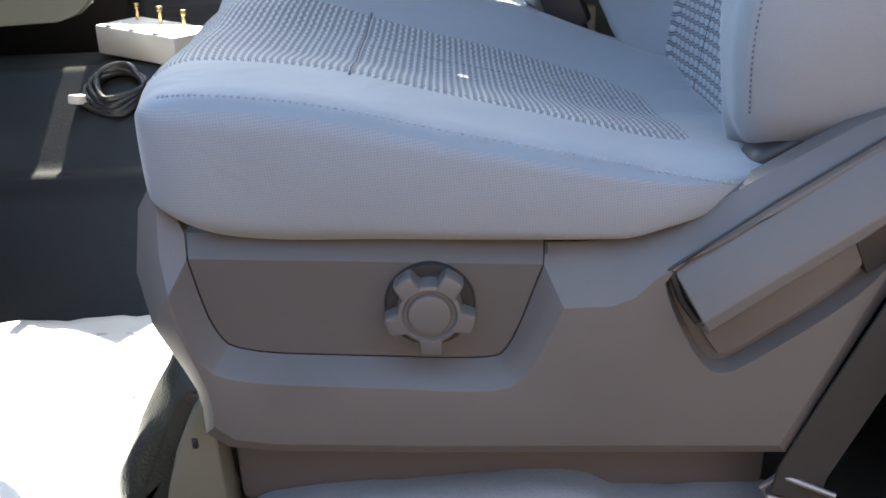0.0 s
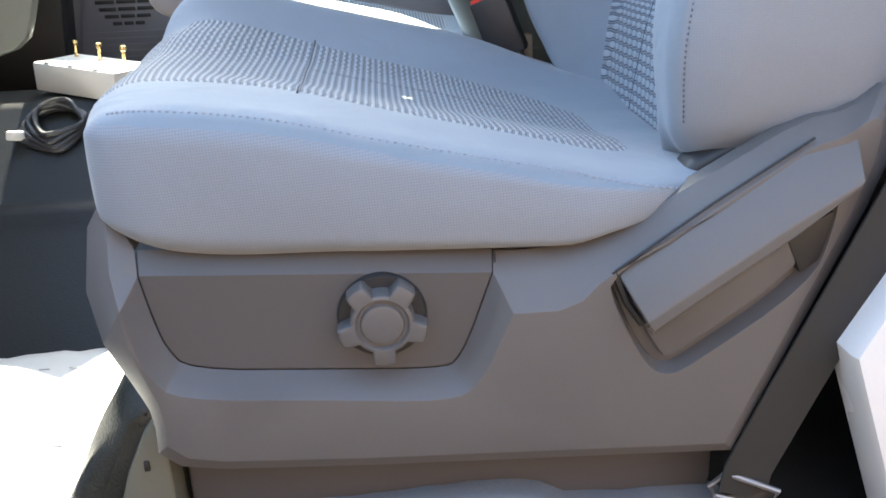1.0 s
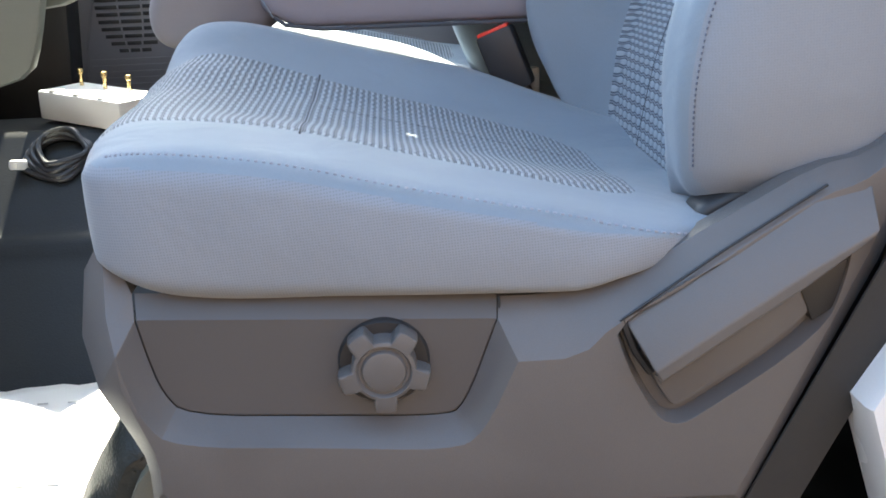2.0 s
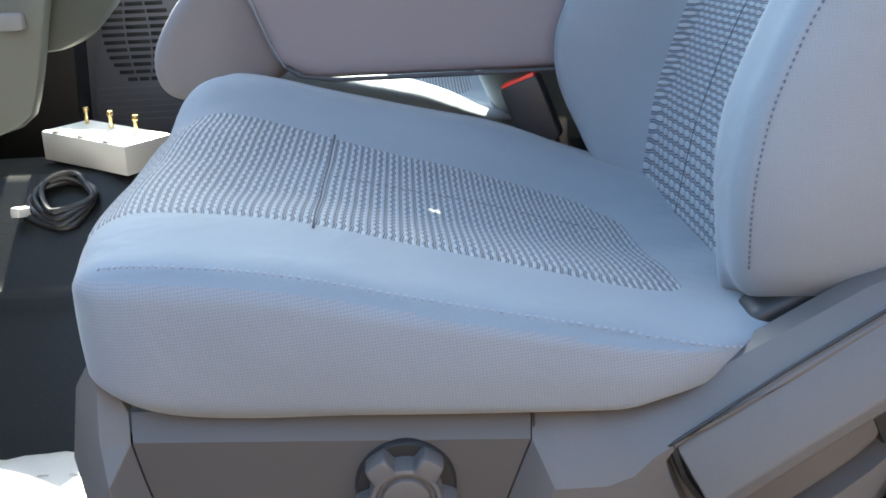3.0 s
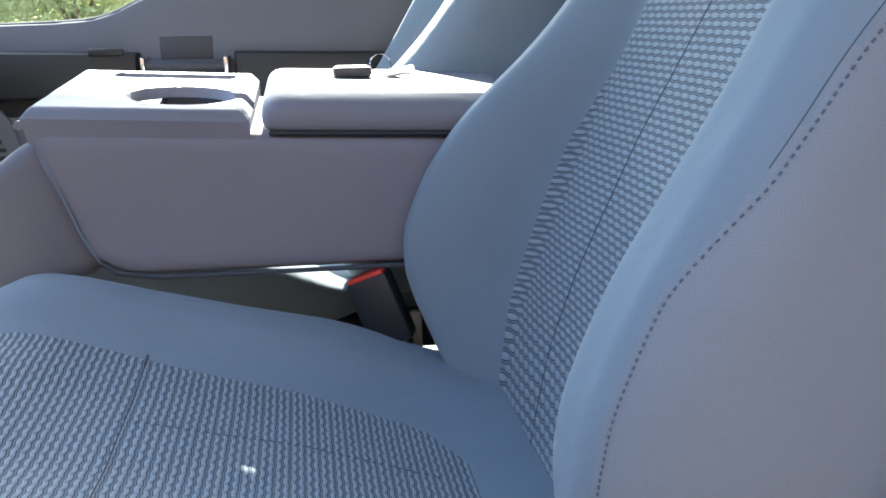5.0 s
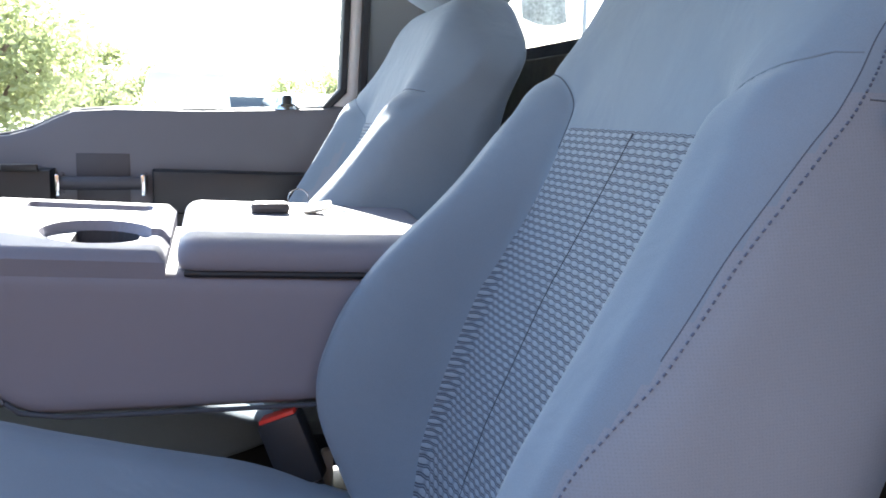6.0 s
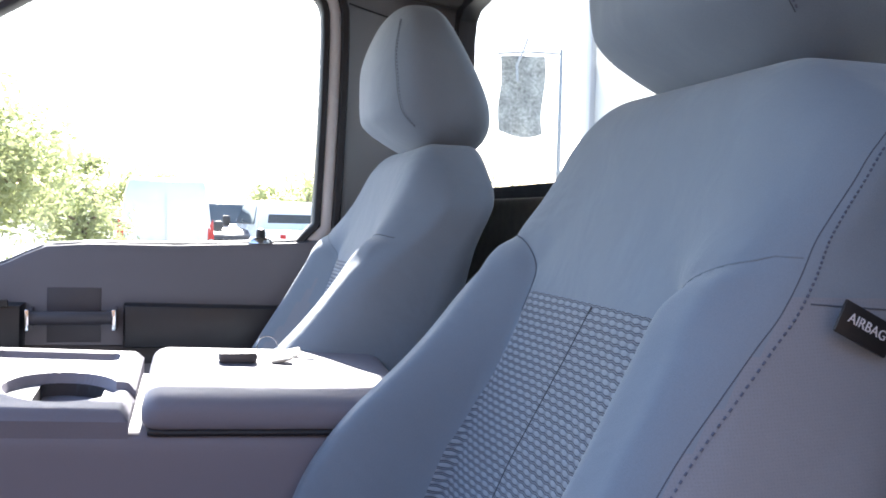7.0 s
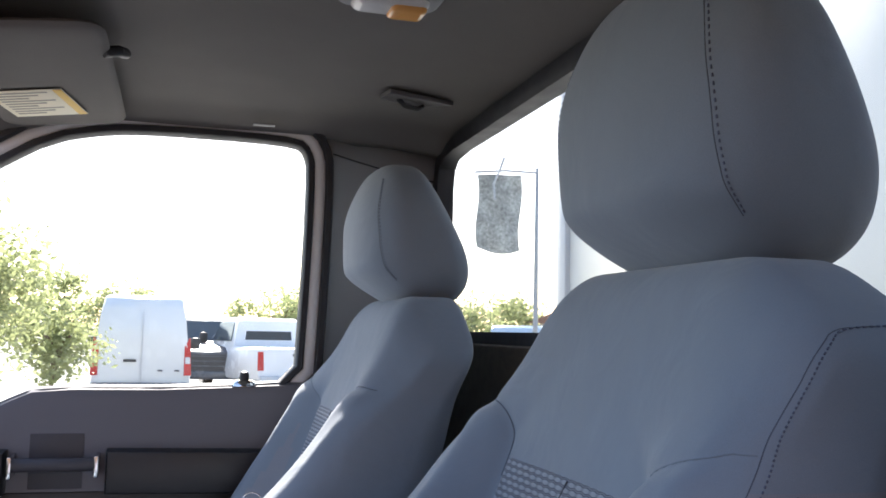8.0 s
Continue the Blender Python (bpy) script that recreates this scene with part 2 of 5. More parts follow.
def prism(poly, y0, y1, r=0.003, to=None):
    """Plate with outline poly in x, z between y0 (the face, edges rounded by r) and y1."""
    poly = ccw(poly)
    to = to or (lambda a, b, c: (a, b, c))
    s = 1 if y1 > y0 else -1
    steps = [(r, 0), (r * 0.3, r * 0.3 * s), (0, r * s)]
    loops = [[to(p[0], y0 + dy, p[1]) for p in (offset(poly, d) if d else poly)] for d, dy in steps]
    loops.append([to(p[0], y1, p[1]) for p in poly])
    return rings(loops)


def holed(outer, holes, y, to=None):
    """Flat face at y with holes, as a bmesh."""
    bm = bmesh.new()
    edges = []
    for poly in [outer] + list(holes):
        vs = [bm.verts.new((p[0], y, p[1])) for p in poly]
        edges += [bm.edges.new((vs[i - 1], vs[i])) for i in range(len(vs))]
    bmesh.ops.triangle_fill(bm, use_beauty=True, use_dissolve=False, edges=edges)
    return bm


def strip(bm, la, lb):
    """Adds a closed band between two loops to bm."""
    a = [bm.verts.new(p) for p in la]
    b = [bm.verts.new(p) for p in lb]
    for i in range(len(a)):
        bm.faces.new((a[i - 1], a[i], b[i], b[i - 1]))


def tube(points, r, sides=8, closed=False, flat=1.0):
    """Round cord along points."""
    pts = [Vector(p) for p in points]
    bm = bmesh.new()
    loops = []
    up = Vector((0.13, 0.21, 0.97))
    n = len(pts)
    for i, p in enumerate(pts):
        d = (pts[(i + 1) % n] - pts[i - 1]) if closed or 0 < i < n - 1 else (pts[1] - pts[0] if i == 0 else pts[-1] - pts[-2])
        d.normalize()
        a = d.cross(up).normalized()
        b = a.cross(d).normalized()
        loops.append([bm.verts.new(p + (a * math.cos(t) + b * math.sin(t) * flat) * r) for t in (2 * math.pi * k / sides for k in range(sides))])
    pairs = list(zip(loops, loops[1:])) + ([(loops[-1], loops[0])] if closed else [])
    for u, v in pairs:
        for k in range(sides):
            bm.faces.new((u[k - 1], u[k], v[k], v[k - 1]))
    if not closed:
        bm.faces.new(loops[0])
        bm.faces.new(loops[-1])
    return bm


def turned(profile, centre, axis="z", sides=32):
    """Solid of revolution: profile of (radius, along axis)."""
    cx, cy, cz = centre

    def at(r, h, t):
        u, v = r * math.cos(t), r * math.sin(t)
        return {"z": (cx + u, cy + v, cz + h), "y": (cx + u, cy + h, cz + v), "x": (cx + h, cy + u, cz + v)}[axis]
    return rings([[at(r, h, 2 * math.pi * k / sides) for k in range(sides)] for r, h in profile])


def sheet(nu, nv, f, uv=None):
    """Open grid of nu x nv quads through f(a, b), a and b in 0..1; uv gives its UV map."""
    bm = bmesh.new()
    layer = bm.loops.layers.uv.new("UVMap") if uv else None
    vs = [[bm.verts.new(f(i / nu, j / nv)) for j in range(nv + 1)] for i in range(nu + 1)]
    for i in range(nu):
        for j in range(nv):
            face = bm.faces.new((vs[i][j], vs[i + 1][j], vs[i + 1][j + 1], vs[i][j + 1]))
            if uv:
                for loop, (di, dj) in zip(face.loops, ((0, 0), (1, 0), (1, 1), (0, 1))):
                    loop[layer].uv = uv((i + di) / nu, (j + dj) / nv)
    return bm


def join(bms):
    out = bmesh.new()
    for b in bms:
        me = bpy.data.meshes.new("tmp")
        b.to_mesh(me)
        b.free()
        out.from_mesh(me)
        bpy.data.meshes.remove(me)
    return out


# ---- seats ----
CY = 0.285   # middle of the driver's seat
Z_TOP = spline([(0.09, 0.424), (0.15, 0.437), (0.21, 0.434), (0.28, 0.424), (0.37, 0.402), (0.47, 0.379), (0.56, 0.360), (0.62, 0.354), (0.70, 0.349)])
Z_LOW = spline([(0.09, 0.340), (0.14, 0.330), (0.20, 0.313), (0.33, 0.306), (0.45, 0.302), (0.51, 0.301), (0.55, 0.311), (0.59, 0.322), (0.63, 0.334), (0.70, 0.336)])
CUSH_H = (0.262, 0.302, 0.06)
CUSH_R = (0.055, 0.037, 0.024)


def cushion_point(p):
    x, u, w = p
    t = (w + CUSH_H[2]) / (2 * CUSH_H[2])
    # the front edge swells forward in the middle
    front = smoothstep(0.05, -0.255, x)
    x = x + 0.382 - 0.028 * front * (1 - (u / 0.27) ** 2) * smoothstep(-0.2, 0.6, t)
    x += 0.010 * smoothstep(-0.08, -0.26, u) * smoothstep(0.30, 0.13, x)
    au = abs(u)
    # the rear runs in under the backrest between the bolsters
    x += 0.004 * smoothstep(0.50, 0.644, x) + 0.06 * smoothstep(0.54, 0.644, x) * smoothstep(0.285, 0.20, au)
    dish = -0.013 * smoothstep(0.17, 0.05, au) * smoothstep(0.13, 0.24, x)
    ridge = 0.004 * math.exp(-((au - 0.205) / 0.04) ** 2) * smoothstep(0.66, 0.5, x)
    top = Z_TOP(x) + dish + ridge + (0.034 * smoothstep(0.13, 0.22, u) + 0.014 * smoothstep(0.0, 0.13, u) * smoothstep(0.3, 0.16, x)) * smoothstep(0.68, 0.45, x)
    low = Z_LOW(x)
    bulge = 1 + 0.018 * math.sin(math.pi * min(1, max(0, t)))
    taper = 1 - 0.10 * smoothstep(0.50, 0.65, x) ** 2
    return Vector((x, u * bulge * taper * (1.0 if u < 0 else 0.925), low + (top - low) * t))


B_RIDGE = spline([(0.33, 0.012), (0.37, 0.032), (0.44, 0.068), (0.48, 0.082), (0.53, 0.090), (0.58, 0.088), (0.64, 0.076), (0.70, 0.061), (0.78, 0.044), (0.86, 0.022), (0.92, 0.006), (1.0, 0.0)])
B_HALF = spline([(0.27, 0.24), (0.33, 0.248), (0.40, 0.284), (0.50, 0.300), (0.62, 0.300), (0.75, 0.290), (0.85, 0.280), (0.93, 0.275), (1.0, 0.262)])
BACK_H = (0.07, 0.27, 0.325)
BACK_R = (0.038, 0.040, 0.05)


def back_base(z):
    return 0.635 + 0.365 * (z - 0.343) + 0.03 * max(0, z - 0.84)


def bolster_line(z, inner):
    """How far from the middle the bolster's seam runs at height z."""
    k = max(0.0, z - 0.775)
    return 0.139 + (0.016 * smoothstep(0.79, 0.60, z) if inner else 0.016 * smoothstep(0.60, 0.36, z)) + 0.123 * ((k / 0.094) ** 4 if inner else (k / 0.083) ** 2)


def back_point(p):
    w, u, v = p
    z = v + 0.325 + 0.345
    t = (w + BACK_H[0]) / (2 * BACK_H[0])
    au = abs(u)
    k = smoothstep(0.80, 0.88, z)
    ridge = B_RIDGE(z) * smoothstep(0.140 - 0.06 * k, 0.200 + 0.06 * k, au) * (1 + (0.55 * smoothstep(0.80, 0.62, z) if u > 0 else 0))
    xf = back_base(z) - ridge + 0.006 * smoothstep(0.13, 0.03, au) * smoothstep(0.86, 0.7, z)
    xf += (0.020 if u > 0 else 0.0) * smoothstep(0.19, 0.27, au) * smoothstep(0.76, 0.87, z)
    # the padded bolster swells beside its seam, and the seam is drawn in
    k = max(0.0, z - 0.775)
    slope = 0.123 * (4 * k ** 3 / 0.094 ** 4 if u > 0 else 2 * k / 0.083 ** 2)
    d = (au - bolster_line(z, u > 0)) / math.sqrt(1 + slope * slope)
    xf += (0.0030 * math.exp(-(d / 0.0065) ** 2) - 0.0062 * smoothstep(0.0, 0.020, d) * smoothstep(0.095, 0.035, d)) * smoothstep(0.40, 0.50, z) * smoothstep(0.268, 0.238, au)
    xr = back_base(z) + 0.150 - 0.03 * smoothstep(0.7, 1.0, z)
    y = u * B_HALF(z) / 0.27 * (1 + (0.05 * smoothstep(0.74, 0.55, z) if u > 0 else 0))
    y *= 1 - 0.055 * max(0.0, 1 - t) ** 2 * smoothstep(0.20, 0.27, au) * smoothstep(0.98, 0.85, z)
    # the middle reaches down behind the cushion
    z -= 0.05 * smoothstep(0.22, 0.15, au) * smoothstep(0.45, 0.36, z)
    # the upper corners are round
    z -= (0.070 if u > 0 else 0.045) * smoothstep(0.45, 1.0, au / 0.27) ** 1.8 * smoothstep(0.78, 0.99, z)
    return Vector((xf + (xr - xf) * t, y, z))


HEAD_H = (0.090, 0.162, 0.126)


def head_point(p):
    w, u, v = p
    k = (v + HEAD_H[2]) / (2 * HEAD_H[2])
    half = 0.86 + 0.15 * math.sin(math.pi * min(1, max(0, k * 0.9 + 0.02)))
    t = (w + HEAD_H[0]) / (2 * HEAD_H[0])
    front = -0.080 + 0.045 * smoothstep(0.26, 0.0, k) + 0.022 * smoothstep(0.55, 1.05, k) + 0.016 * (u / 0.15) ** 2
    rear = 0.106 - 0.082 * smoothstep(0.12, 1.05, k)
    return Vector((0.930 + front + (rear - front) * t, u * half, 1.108 + v))


def head_shell(a, b, c, n=3.6):
    """Point of the headrest for a direction (a, b, c) of the unit box."""
    m = (abs(a) ** n + abs(b) ** n + abs(c) ** n) ** (1 / n)
    return head_point((a / m * HEAD_H[0], b / m * HEAD_H[1], c / m * HEAD_H[2]))


def on_face(f, a, b, lift):
    """Point of a face f(a, b), lifted along its normal."""
    e = 0.002
    p = f(a, b)
    n = (f(a + e, b) - f(a - e, b)).cross(f(a, b + e) - f(a, b - e)).normalized()
    return p, n


def patch(f, a0, a1, edge, da, db, pu, pv, lift, relief, pinch=0.3, straight=0.0):
    """Woven cloth laid on a face f(a, b): a along the seat, b across between the two edges."""
    nc, mc = 72, 40
    aa = np.linspace(a0, a1, nc)
    ed = np.array([edge(x) for x in aa])
    pts = np.array([[f(x, lo + (hi - lo) * t) for t in np.linspace(0, 1, mc)] for x, (lo, hi) in zip(aa, ed)])
    nrm = np.cross(np.gradient(pts, axis=0), np.gradient(pts, axis=1))
    nrm /= np.linalg.norm(nrm, axis=2, keepdims=True)
    na, nb = int((a1 - a0) / da), int((ed[:, 1] - ed[:, 0]).max() / db)
    si, ti = np.linspace(0, nc - 1, na), np.linspace(0, mc - 1, nb)

    def fine(g):
        i = np.minimum(si.astype(int), nc - 2)
        g = g[i] * (1 - (si - i))[:, None, None] + g[i + 1] * (si - i)[:, None, None]
        j = np.minimum(ti.astype(int), mc - 2)
        return g[:, j] * (1 - (ti - j))[None, :, None] + g[:, j + 1] * (ti - j)[None, :, None]
    P, N = fine(pts), fine(nrm)
    A = np.interp(si, np.arange(nc), aa)[:, None] + np.zeros((1, nb))
    lo, hi = np.interp(si, np.arange(nc), ed[:, 0]), np.interp(si, np.arange(nc), ed[:, 1])
    B = lo[:, None] + (hi - lo)[:, None] * (ti / (mc - 1))[None, :]
    A = A + (P[:, :, 0] - A) * np.clip((A - 0.44) / 0.08, 0, 1) * straight
    row = A / pu + 0.04 * np.cos(2 * np.pi * B / pv)
    h = np.cos(2 * np.pi * row) + pinch * np.sign(np.cos(np.pi * row)) * np.cos(2 * np.pi * B / pv)
    s, t = si / (nc - 1), ti / (mc - 1)
    rim = np.minimum(1, 22 * np.minimum(np.minimum(s, 1 - s)[:, None], np.minimum(t, 1 - t)[None, :]))
    P = P + N * (lift * rim + relief * h * rim - 0.001 * (1 - rim))[:, :, None]
    idx = np.arange(na * nb).reshape(na, nb)
    quads = np.stack([idx[:-1, :-1], idx[1:, :-1], idx[1:, 1:], idx[:-1, 1:]], axis=-1).reshape(-1, 4)
    me = bpy.data.meshes.new("insert")
    me.from_pydata(P.reshape(-1, 3).tolist(), [], quads.tolist())
    layer = me.uv_layers.new(name="UVMap")
    uv = np.stack([A, B], axis=-1).reshape(-1, 2)
    layer.data.foreach_set("uv", uv[quads.reshape(-1)].reshape(-1))
    return me


def make_seat(name, label, at, flip, group, head_size=(1, 1, 1), head_shift=0.0, inner=0.160):
    """Cloth bucket seat. flip = -1 for the passenger's mirror image."""
    seat = thing(name, label, "seat", group)
    seat.matrix_world = Matrix.Translation(at)

    def mirror(bm):
        if flip < 0:
            bmesh.ops.scale(bm, vec=(1, -1, 1), verts=bm.verts)
        return bm

    def cloth_patch(nm, me, mat, parent, label):
        if flip < 0:
            me.transform(Matrix.Diagonal((1, -1, 1, 1)))
            me.flip_normals()
        me.materials.append(mat)
        for p in me.polygons:
            p.use_smooth = True
        ob = new(nm, me)
        ob.parent = parent
        ob["label"] = label
        return ob

    def seam(f, pts, r, lift, sign=1):
        out = []
        for a, b in pts:
            p, n = on_face(f, a, b, 0)
            out.append(p + n * sign * lift)
        return tube(out, r, 6)

    def stitches(f, pts, sign, off, r=0.0011, lift=0.0009, ends=(0.22, 0.78)):
        bms = []
        for (a0, b0), (a1, b1) in zip(pts, pts[1:]):
            seg = [(a0 + (a1 - a0) * k, b0 + (b1 - b0) * k + off) for k in (ends[0], 0.5, ends[1])]
            bms.append(seam(f, seg, r, lift, sign))
        return join(bms)

    def two_cloths(ob, test, cloth=CLOTH):
        """Gives the faces of ob for which test holds the dotted side cloth."""
        ob.data.materials.append(cloth)
        for p in ob.data.polygons:
            if test(p.center, p.normal):
                p.material_index = 1

    # cushion
    stitch_z = spline([(0.10, 0.440), (0.15, 0.436), (0.20, 0.429), (0.255, 0.423), (0.307, 0.416), (0.366, 0.407), (0.430, 0.393), (0.495, 0.372), (0.562, 0.353), (0.62, 0.343), (0.67, 0.340)])

    def top(a, b):
        x = a - 0.382
        over = max(0.0, -CUSH_H[0] - x)
        return cushion_point(rounded((max(x, -CUSH_H[0]), b, CUSH_H[2] - over), CUSH_H, CUSH_R))
    side = lambda a, c: cushion_point(rounded((a - 0.382, -CUSH_H[1], c), CUSH_H, CUSH_R))

    def side_at(a, z):
        """Height on the side face at which z is reached."""
        lo, hi = -CUSH_H[2], CUSH_H[2]
        for _ in range(18):
            mid = (lo + hi) / 2
            lo, hi = (mid, hi) if side(a, mid).z < z else (lo, mid)
        return lo
    cushion = part("cushion", mirror(pillow(CUSH_H, CUSH_R, cushion_point, (56, 48, 30), 1.4)), CLOTH_PLAIN, seat)
    two_cloths(cushion, lambda c, n: c.y * flip < -0.2 and c.z < stitch_z(c.x) - 0.001 and n.z < 0.75)
    ins_edge = lambda a: (-interp(a, [(0.10, 0.176), (0.20, 0.186), (0.30, 0.191), (0.40, 0.201), (0.48, 0.211), (0.546, 0.219), (0.568, 0.218), (0.580, 0.200)]),
                          inner - interp(a, [(0.10, 0.030), (0.18, 0.0), (0.30, 0.011), (0.434, 0.027), (0.534, 0.060), (0.552, 0.073), (0.568, 0.120), (0.580, 0.190)]))
    cloth_patch("insert", patch(top, 0.075, 0.580, ins_edge, 0.0040, 0.0060, 0.0082, 0.0235, 0.0015, 0.0, straight=1.0), INSERT, cushion, "ribbed grey woven insert with dark wavy threads")
    part("cross_seam", mirror(seam(top, [(0.298 - 0.002 * i / 20, -0.197 + 0.345 * i / 20) for i in range(21)], 0.0011, 0.0009)), SEAM, cushion, "dark sewn cross seam")
    part("centre_seam", mirror(stitches(top, [(0.302 + 0.250 * i / 34, interp(0.302 + 0.250 * i / 34, [(0.30, 0.020), (0.43, 0.020), (0.55, -0.012), (0.58, -0.045)])) for i in range(35)], 1, 0.0, 0.0013)), SEAM, cushion, "dark sewn centre seam")
    edge_pts = [(0.128 + 0.486 * i / 80, side_at(0.128 + 0.486 * i / 80, stitch_z(0.128 + 0.486 * i / 80))) for i in range(81)]
    part("edge_stitching", mirror(stitches(side, edge_pts, 1, 0.007, 0.0011, 0.0008, (0.28, 0.72))), STITCH, cushion, "pale grey decorative stitching")

    # backrest
    back = part("backrest", mirror(pillow(BACK_H, BACK_R, back_point, (24, 116, 124), 1.0)), CLOTH_PLAIN, seat)
    face = lambda a, b: back_point(rounded((-BACK_H[0], b, a - 0.67), BACK_H, BACK_R))
    flank = lambda a, c: back_point(rounded((c, -BACK_H[1], a - 0.67), BACK_H, BACK_R))
    stitch_x = spline([(0.385, 0.606), (0.42, 0.594), (0.477, 0.590), (0.518, 0.598), (0.576, 0.627), (0.62, 0.657), (0.661, 0.688), (0.70, 0.719), (0.74, 0.751), (0.78, 0.783), (0.82, 0.812), (0.877, 0.845), (0.939, 0.880), (0.99, 0.91)])

    def flank_at(z, x):
        lo, hi = -BACK_H[0], BACK_H[0]
        for _ in range(18):
            mid = (lo + hi) / 2
            lo, hi = (mid, hi) if flank(z, mid).x < x else (lo, mid)
        return lo
    bi_edge = lambda a: (-interp(a, [(0.36, 0.150), (0.5, 0.140), (0.7, 0.136), (0.80, 0.146)]), bolster_line(a, True) + 0.001)
    cloth_patch("insert", patch(face, 0.352, 0.800, bi_edge, 0.0040, 0.0060, 0.0086, 0.0200, 0.0015, 0.0), BACK_INSERT, back, "ribbed grey woven insert with dark wavy threads")
    part("centre_seam", mirror(seam(face, [(0.365 + 0.424 * i / 24, interp(0.365 + 0.424 * i / 24, [(0.36, 0.052), (0.51, 0.056), (0.64, 0.039), (0.714, 0.016), (0.80, -0.018)])) for i in range(25)], 0.0010, 0.0012)), SEAM, back, "dark sewn centre seam")
    for sgn in (-1, 1):
        top_z = 0.866 if sgn > 0 else 0.858
        curve = [(z, bolster_line(z, sgn > 0)) for z in (0.770 + (top_z - 0.770) * (1 - (1 - k / 40) ** 2) for k in range(41))]
        pts = [p - 0.0004 * n * (1 if n.x > 0 else -1) for p, n in (on_face(face, a, sgn * b, 0) for a, b in curve)]
        if sgn < 0:
            pts += [flank(0.860, -BACK_H[0] + 0.022 * k / 6) + Vector((0, 0.0003, 0)) for k in range(0, 7)]
        part("bolster_seam", mirror(tube(pts, 0.0007, 6)), SEAM_SHADE_PALE if sgn < 0 else SEAM_SHADE, back)
    def roll(z, q):
        """Bolster's outer edge: q behind the corner on the flank, or before it on the front."""
        return flank(z, -BACK_H[0] + q) if q >= 0 else face(z, -BACK_H[1] - q)
    stitch_q = spline([(0.60, 0.006), (0.64, 0.010), (0.68, 0.0145), (0.72, 0.0190), (0.76, 0.0275), (0.79, 0.0335), (0.815, 0.0372), (0.845, 0.0355), (0.888, 0.0260), (0.924, 0.0210), (0.955, 0.0230), (0.98, 0.034)])
    fp = []
    for i in range(127):
        z = 0.392 + 0.588 * i / 126
        q = max(0.0, flank_at(z, stitch_x(z)) + BACK_H[0]) - 0.013
        k = smoothstep(0.58, 0.66, z)
        fp.append((z, q * (1 - k) + stitch_q(max(0.60, z)) * k))
    fp += [(0.984, 0.040), (0.987, 0.047), (0.989, 0.054), (0.990, 0.061), (0.991, 0.068), (0.992, 0.075), (0.9925, 0.082), (0.993, 0.089)]
    border = [(p.z, p.x) for p in (roll(a, c - 0.006) for a, c in fp if a < 0.9)]
    two_cloths(back, lambda c, n: c.y * flip < -0.17 and abs(n.y) > 0.6 and c.x > interp(c.z, border) and c.z < 0.822, CLOTH_FLANK)
    part("edge_seam", mirror(seam(roll, [(a, c - 0.008) for a, c in fp if a > 0.66], 0.0005, -0.0001, -1)), SEAM_SHADE, back)
    part("edge_stitching", mirror(stitches(roll, fp, -1, 0.0, 0.0008, 0.0006, (0.28, 0.72))), STITCH_DARK, back, "dark blue-grey decorative stitching")
    part("side_seam", mirror(seam(flank, [(0.822 - 0.0006 * i, fp[92][1] - BACK_H[0] + 0.004 + 0.07 * i / 10) for i in range(11)], 0.0006, 0.0, -1)), SEAM_SHADE, back)

    # headrest on two posts
    lift = Matrix.Translation((0.93 + head_shift, 0, 0.985)) @ Matrix.Diagonal((*head_size, 1)) @ Matrix.Translation((-0.93, 0, -0.985))
    head = part("headrest", mirror(cube_shell((26, 34, 30), head_shell)), CLOTH_PLAIN, seat, "plain grey cloth head restraint")
    head.matrix_local = lift
    hf = lambda a, b: head_shell(-1.0, b / HEAD_H[1], a / HEAD_H[2])
    for sgn in (-1, 1):
        hp = [(-0.128 + 0.242 * i / 34, sgn * (0.174 - 0.036 * (i / 34) ** 0.8 + 0.022 * (1 - smoothstep(0, 14, i)))) for i in range(35)]
        part("head_seam", mirror(seam(hf, hp, 0.0005, -0.0001)), SEAM_SHADE, head)
        part("head_stitching", mirror(stitches(hf, [(a, b + sgn * 0.007) for a, b in hp], 1, 0.0, 0.0008, 0.0005, (0.28, 0.72))), STITCH_DARK, head)
    for sgn in (-1, 1):
        part("headrest_post", mirror(tube([(0.945, sgn * 0.07, 0.94), (0.955, sgn * 0.07, 1.03)], 0.007, 12)), BLACK, seat)
    return seat


driver = make_seat("driver_seat", "grey cloth front seat with ribbed inserts and plastic side shield", (0, CY, 0), 1, "front seats", (1.20, 1.20, 1.20))
passenger = make_seat("passenger_seat", "grey cloth front seat set slightly further forward, partly sunlit", (-0.082, 1.110, -0.010), -1, "front seats", (1.12, 1.12, 0.99), -0.022, inner=0.030)

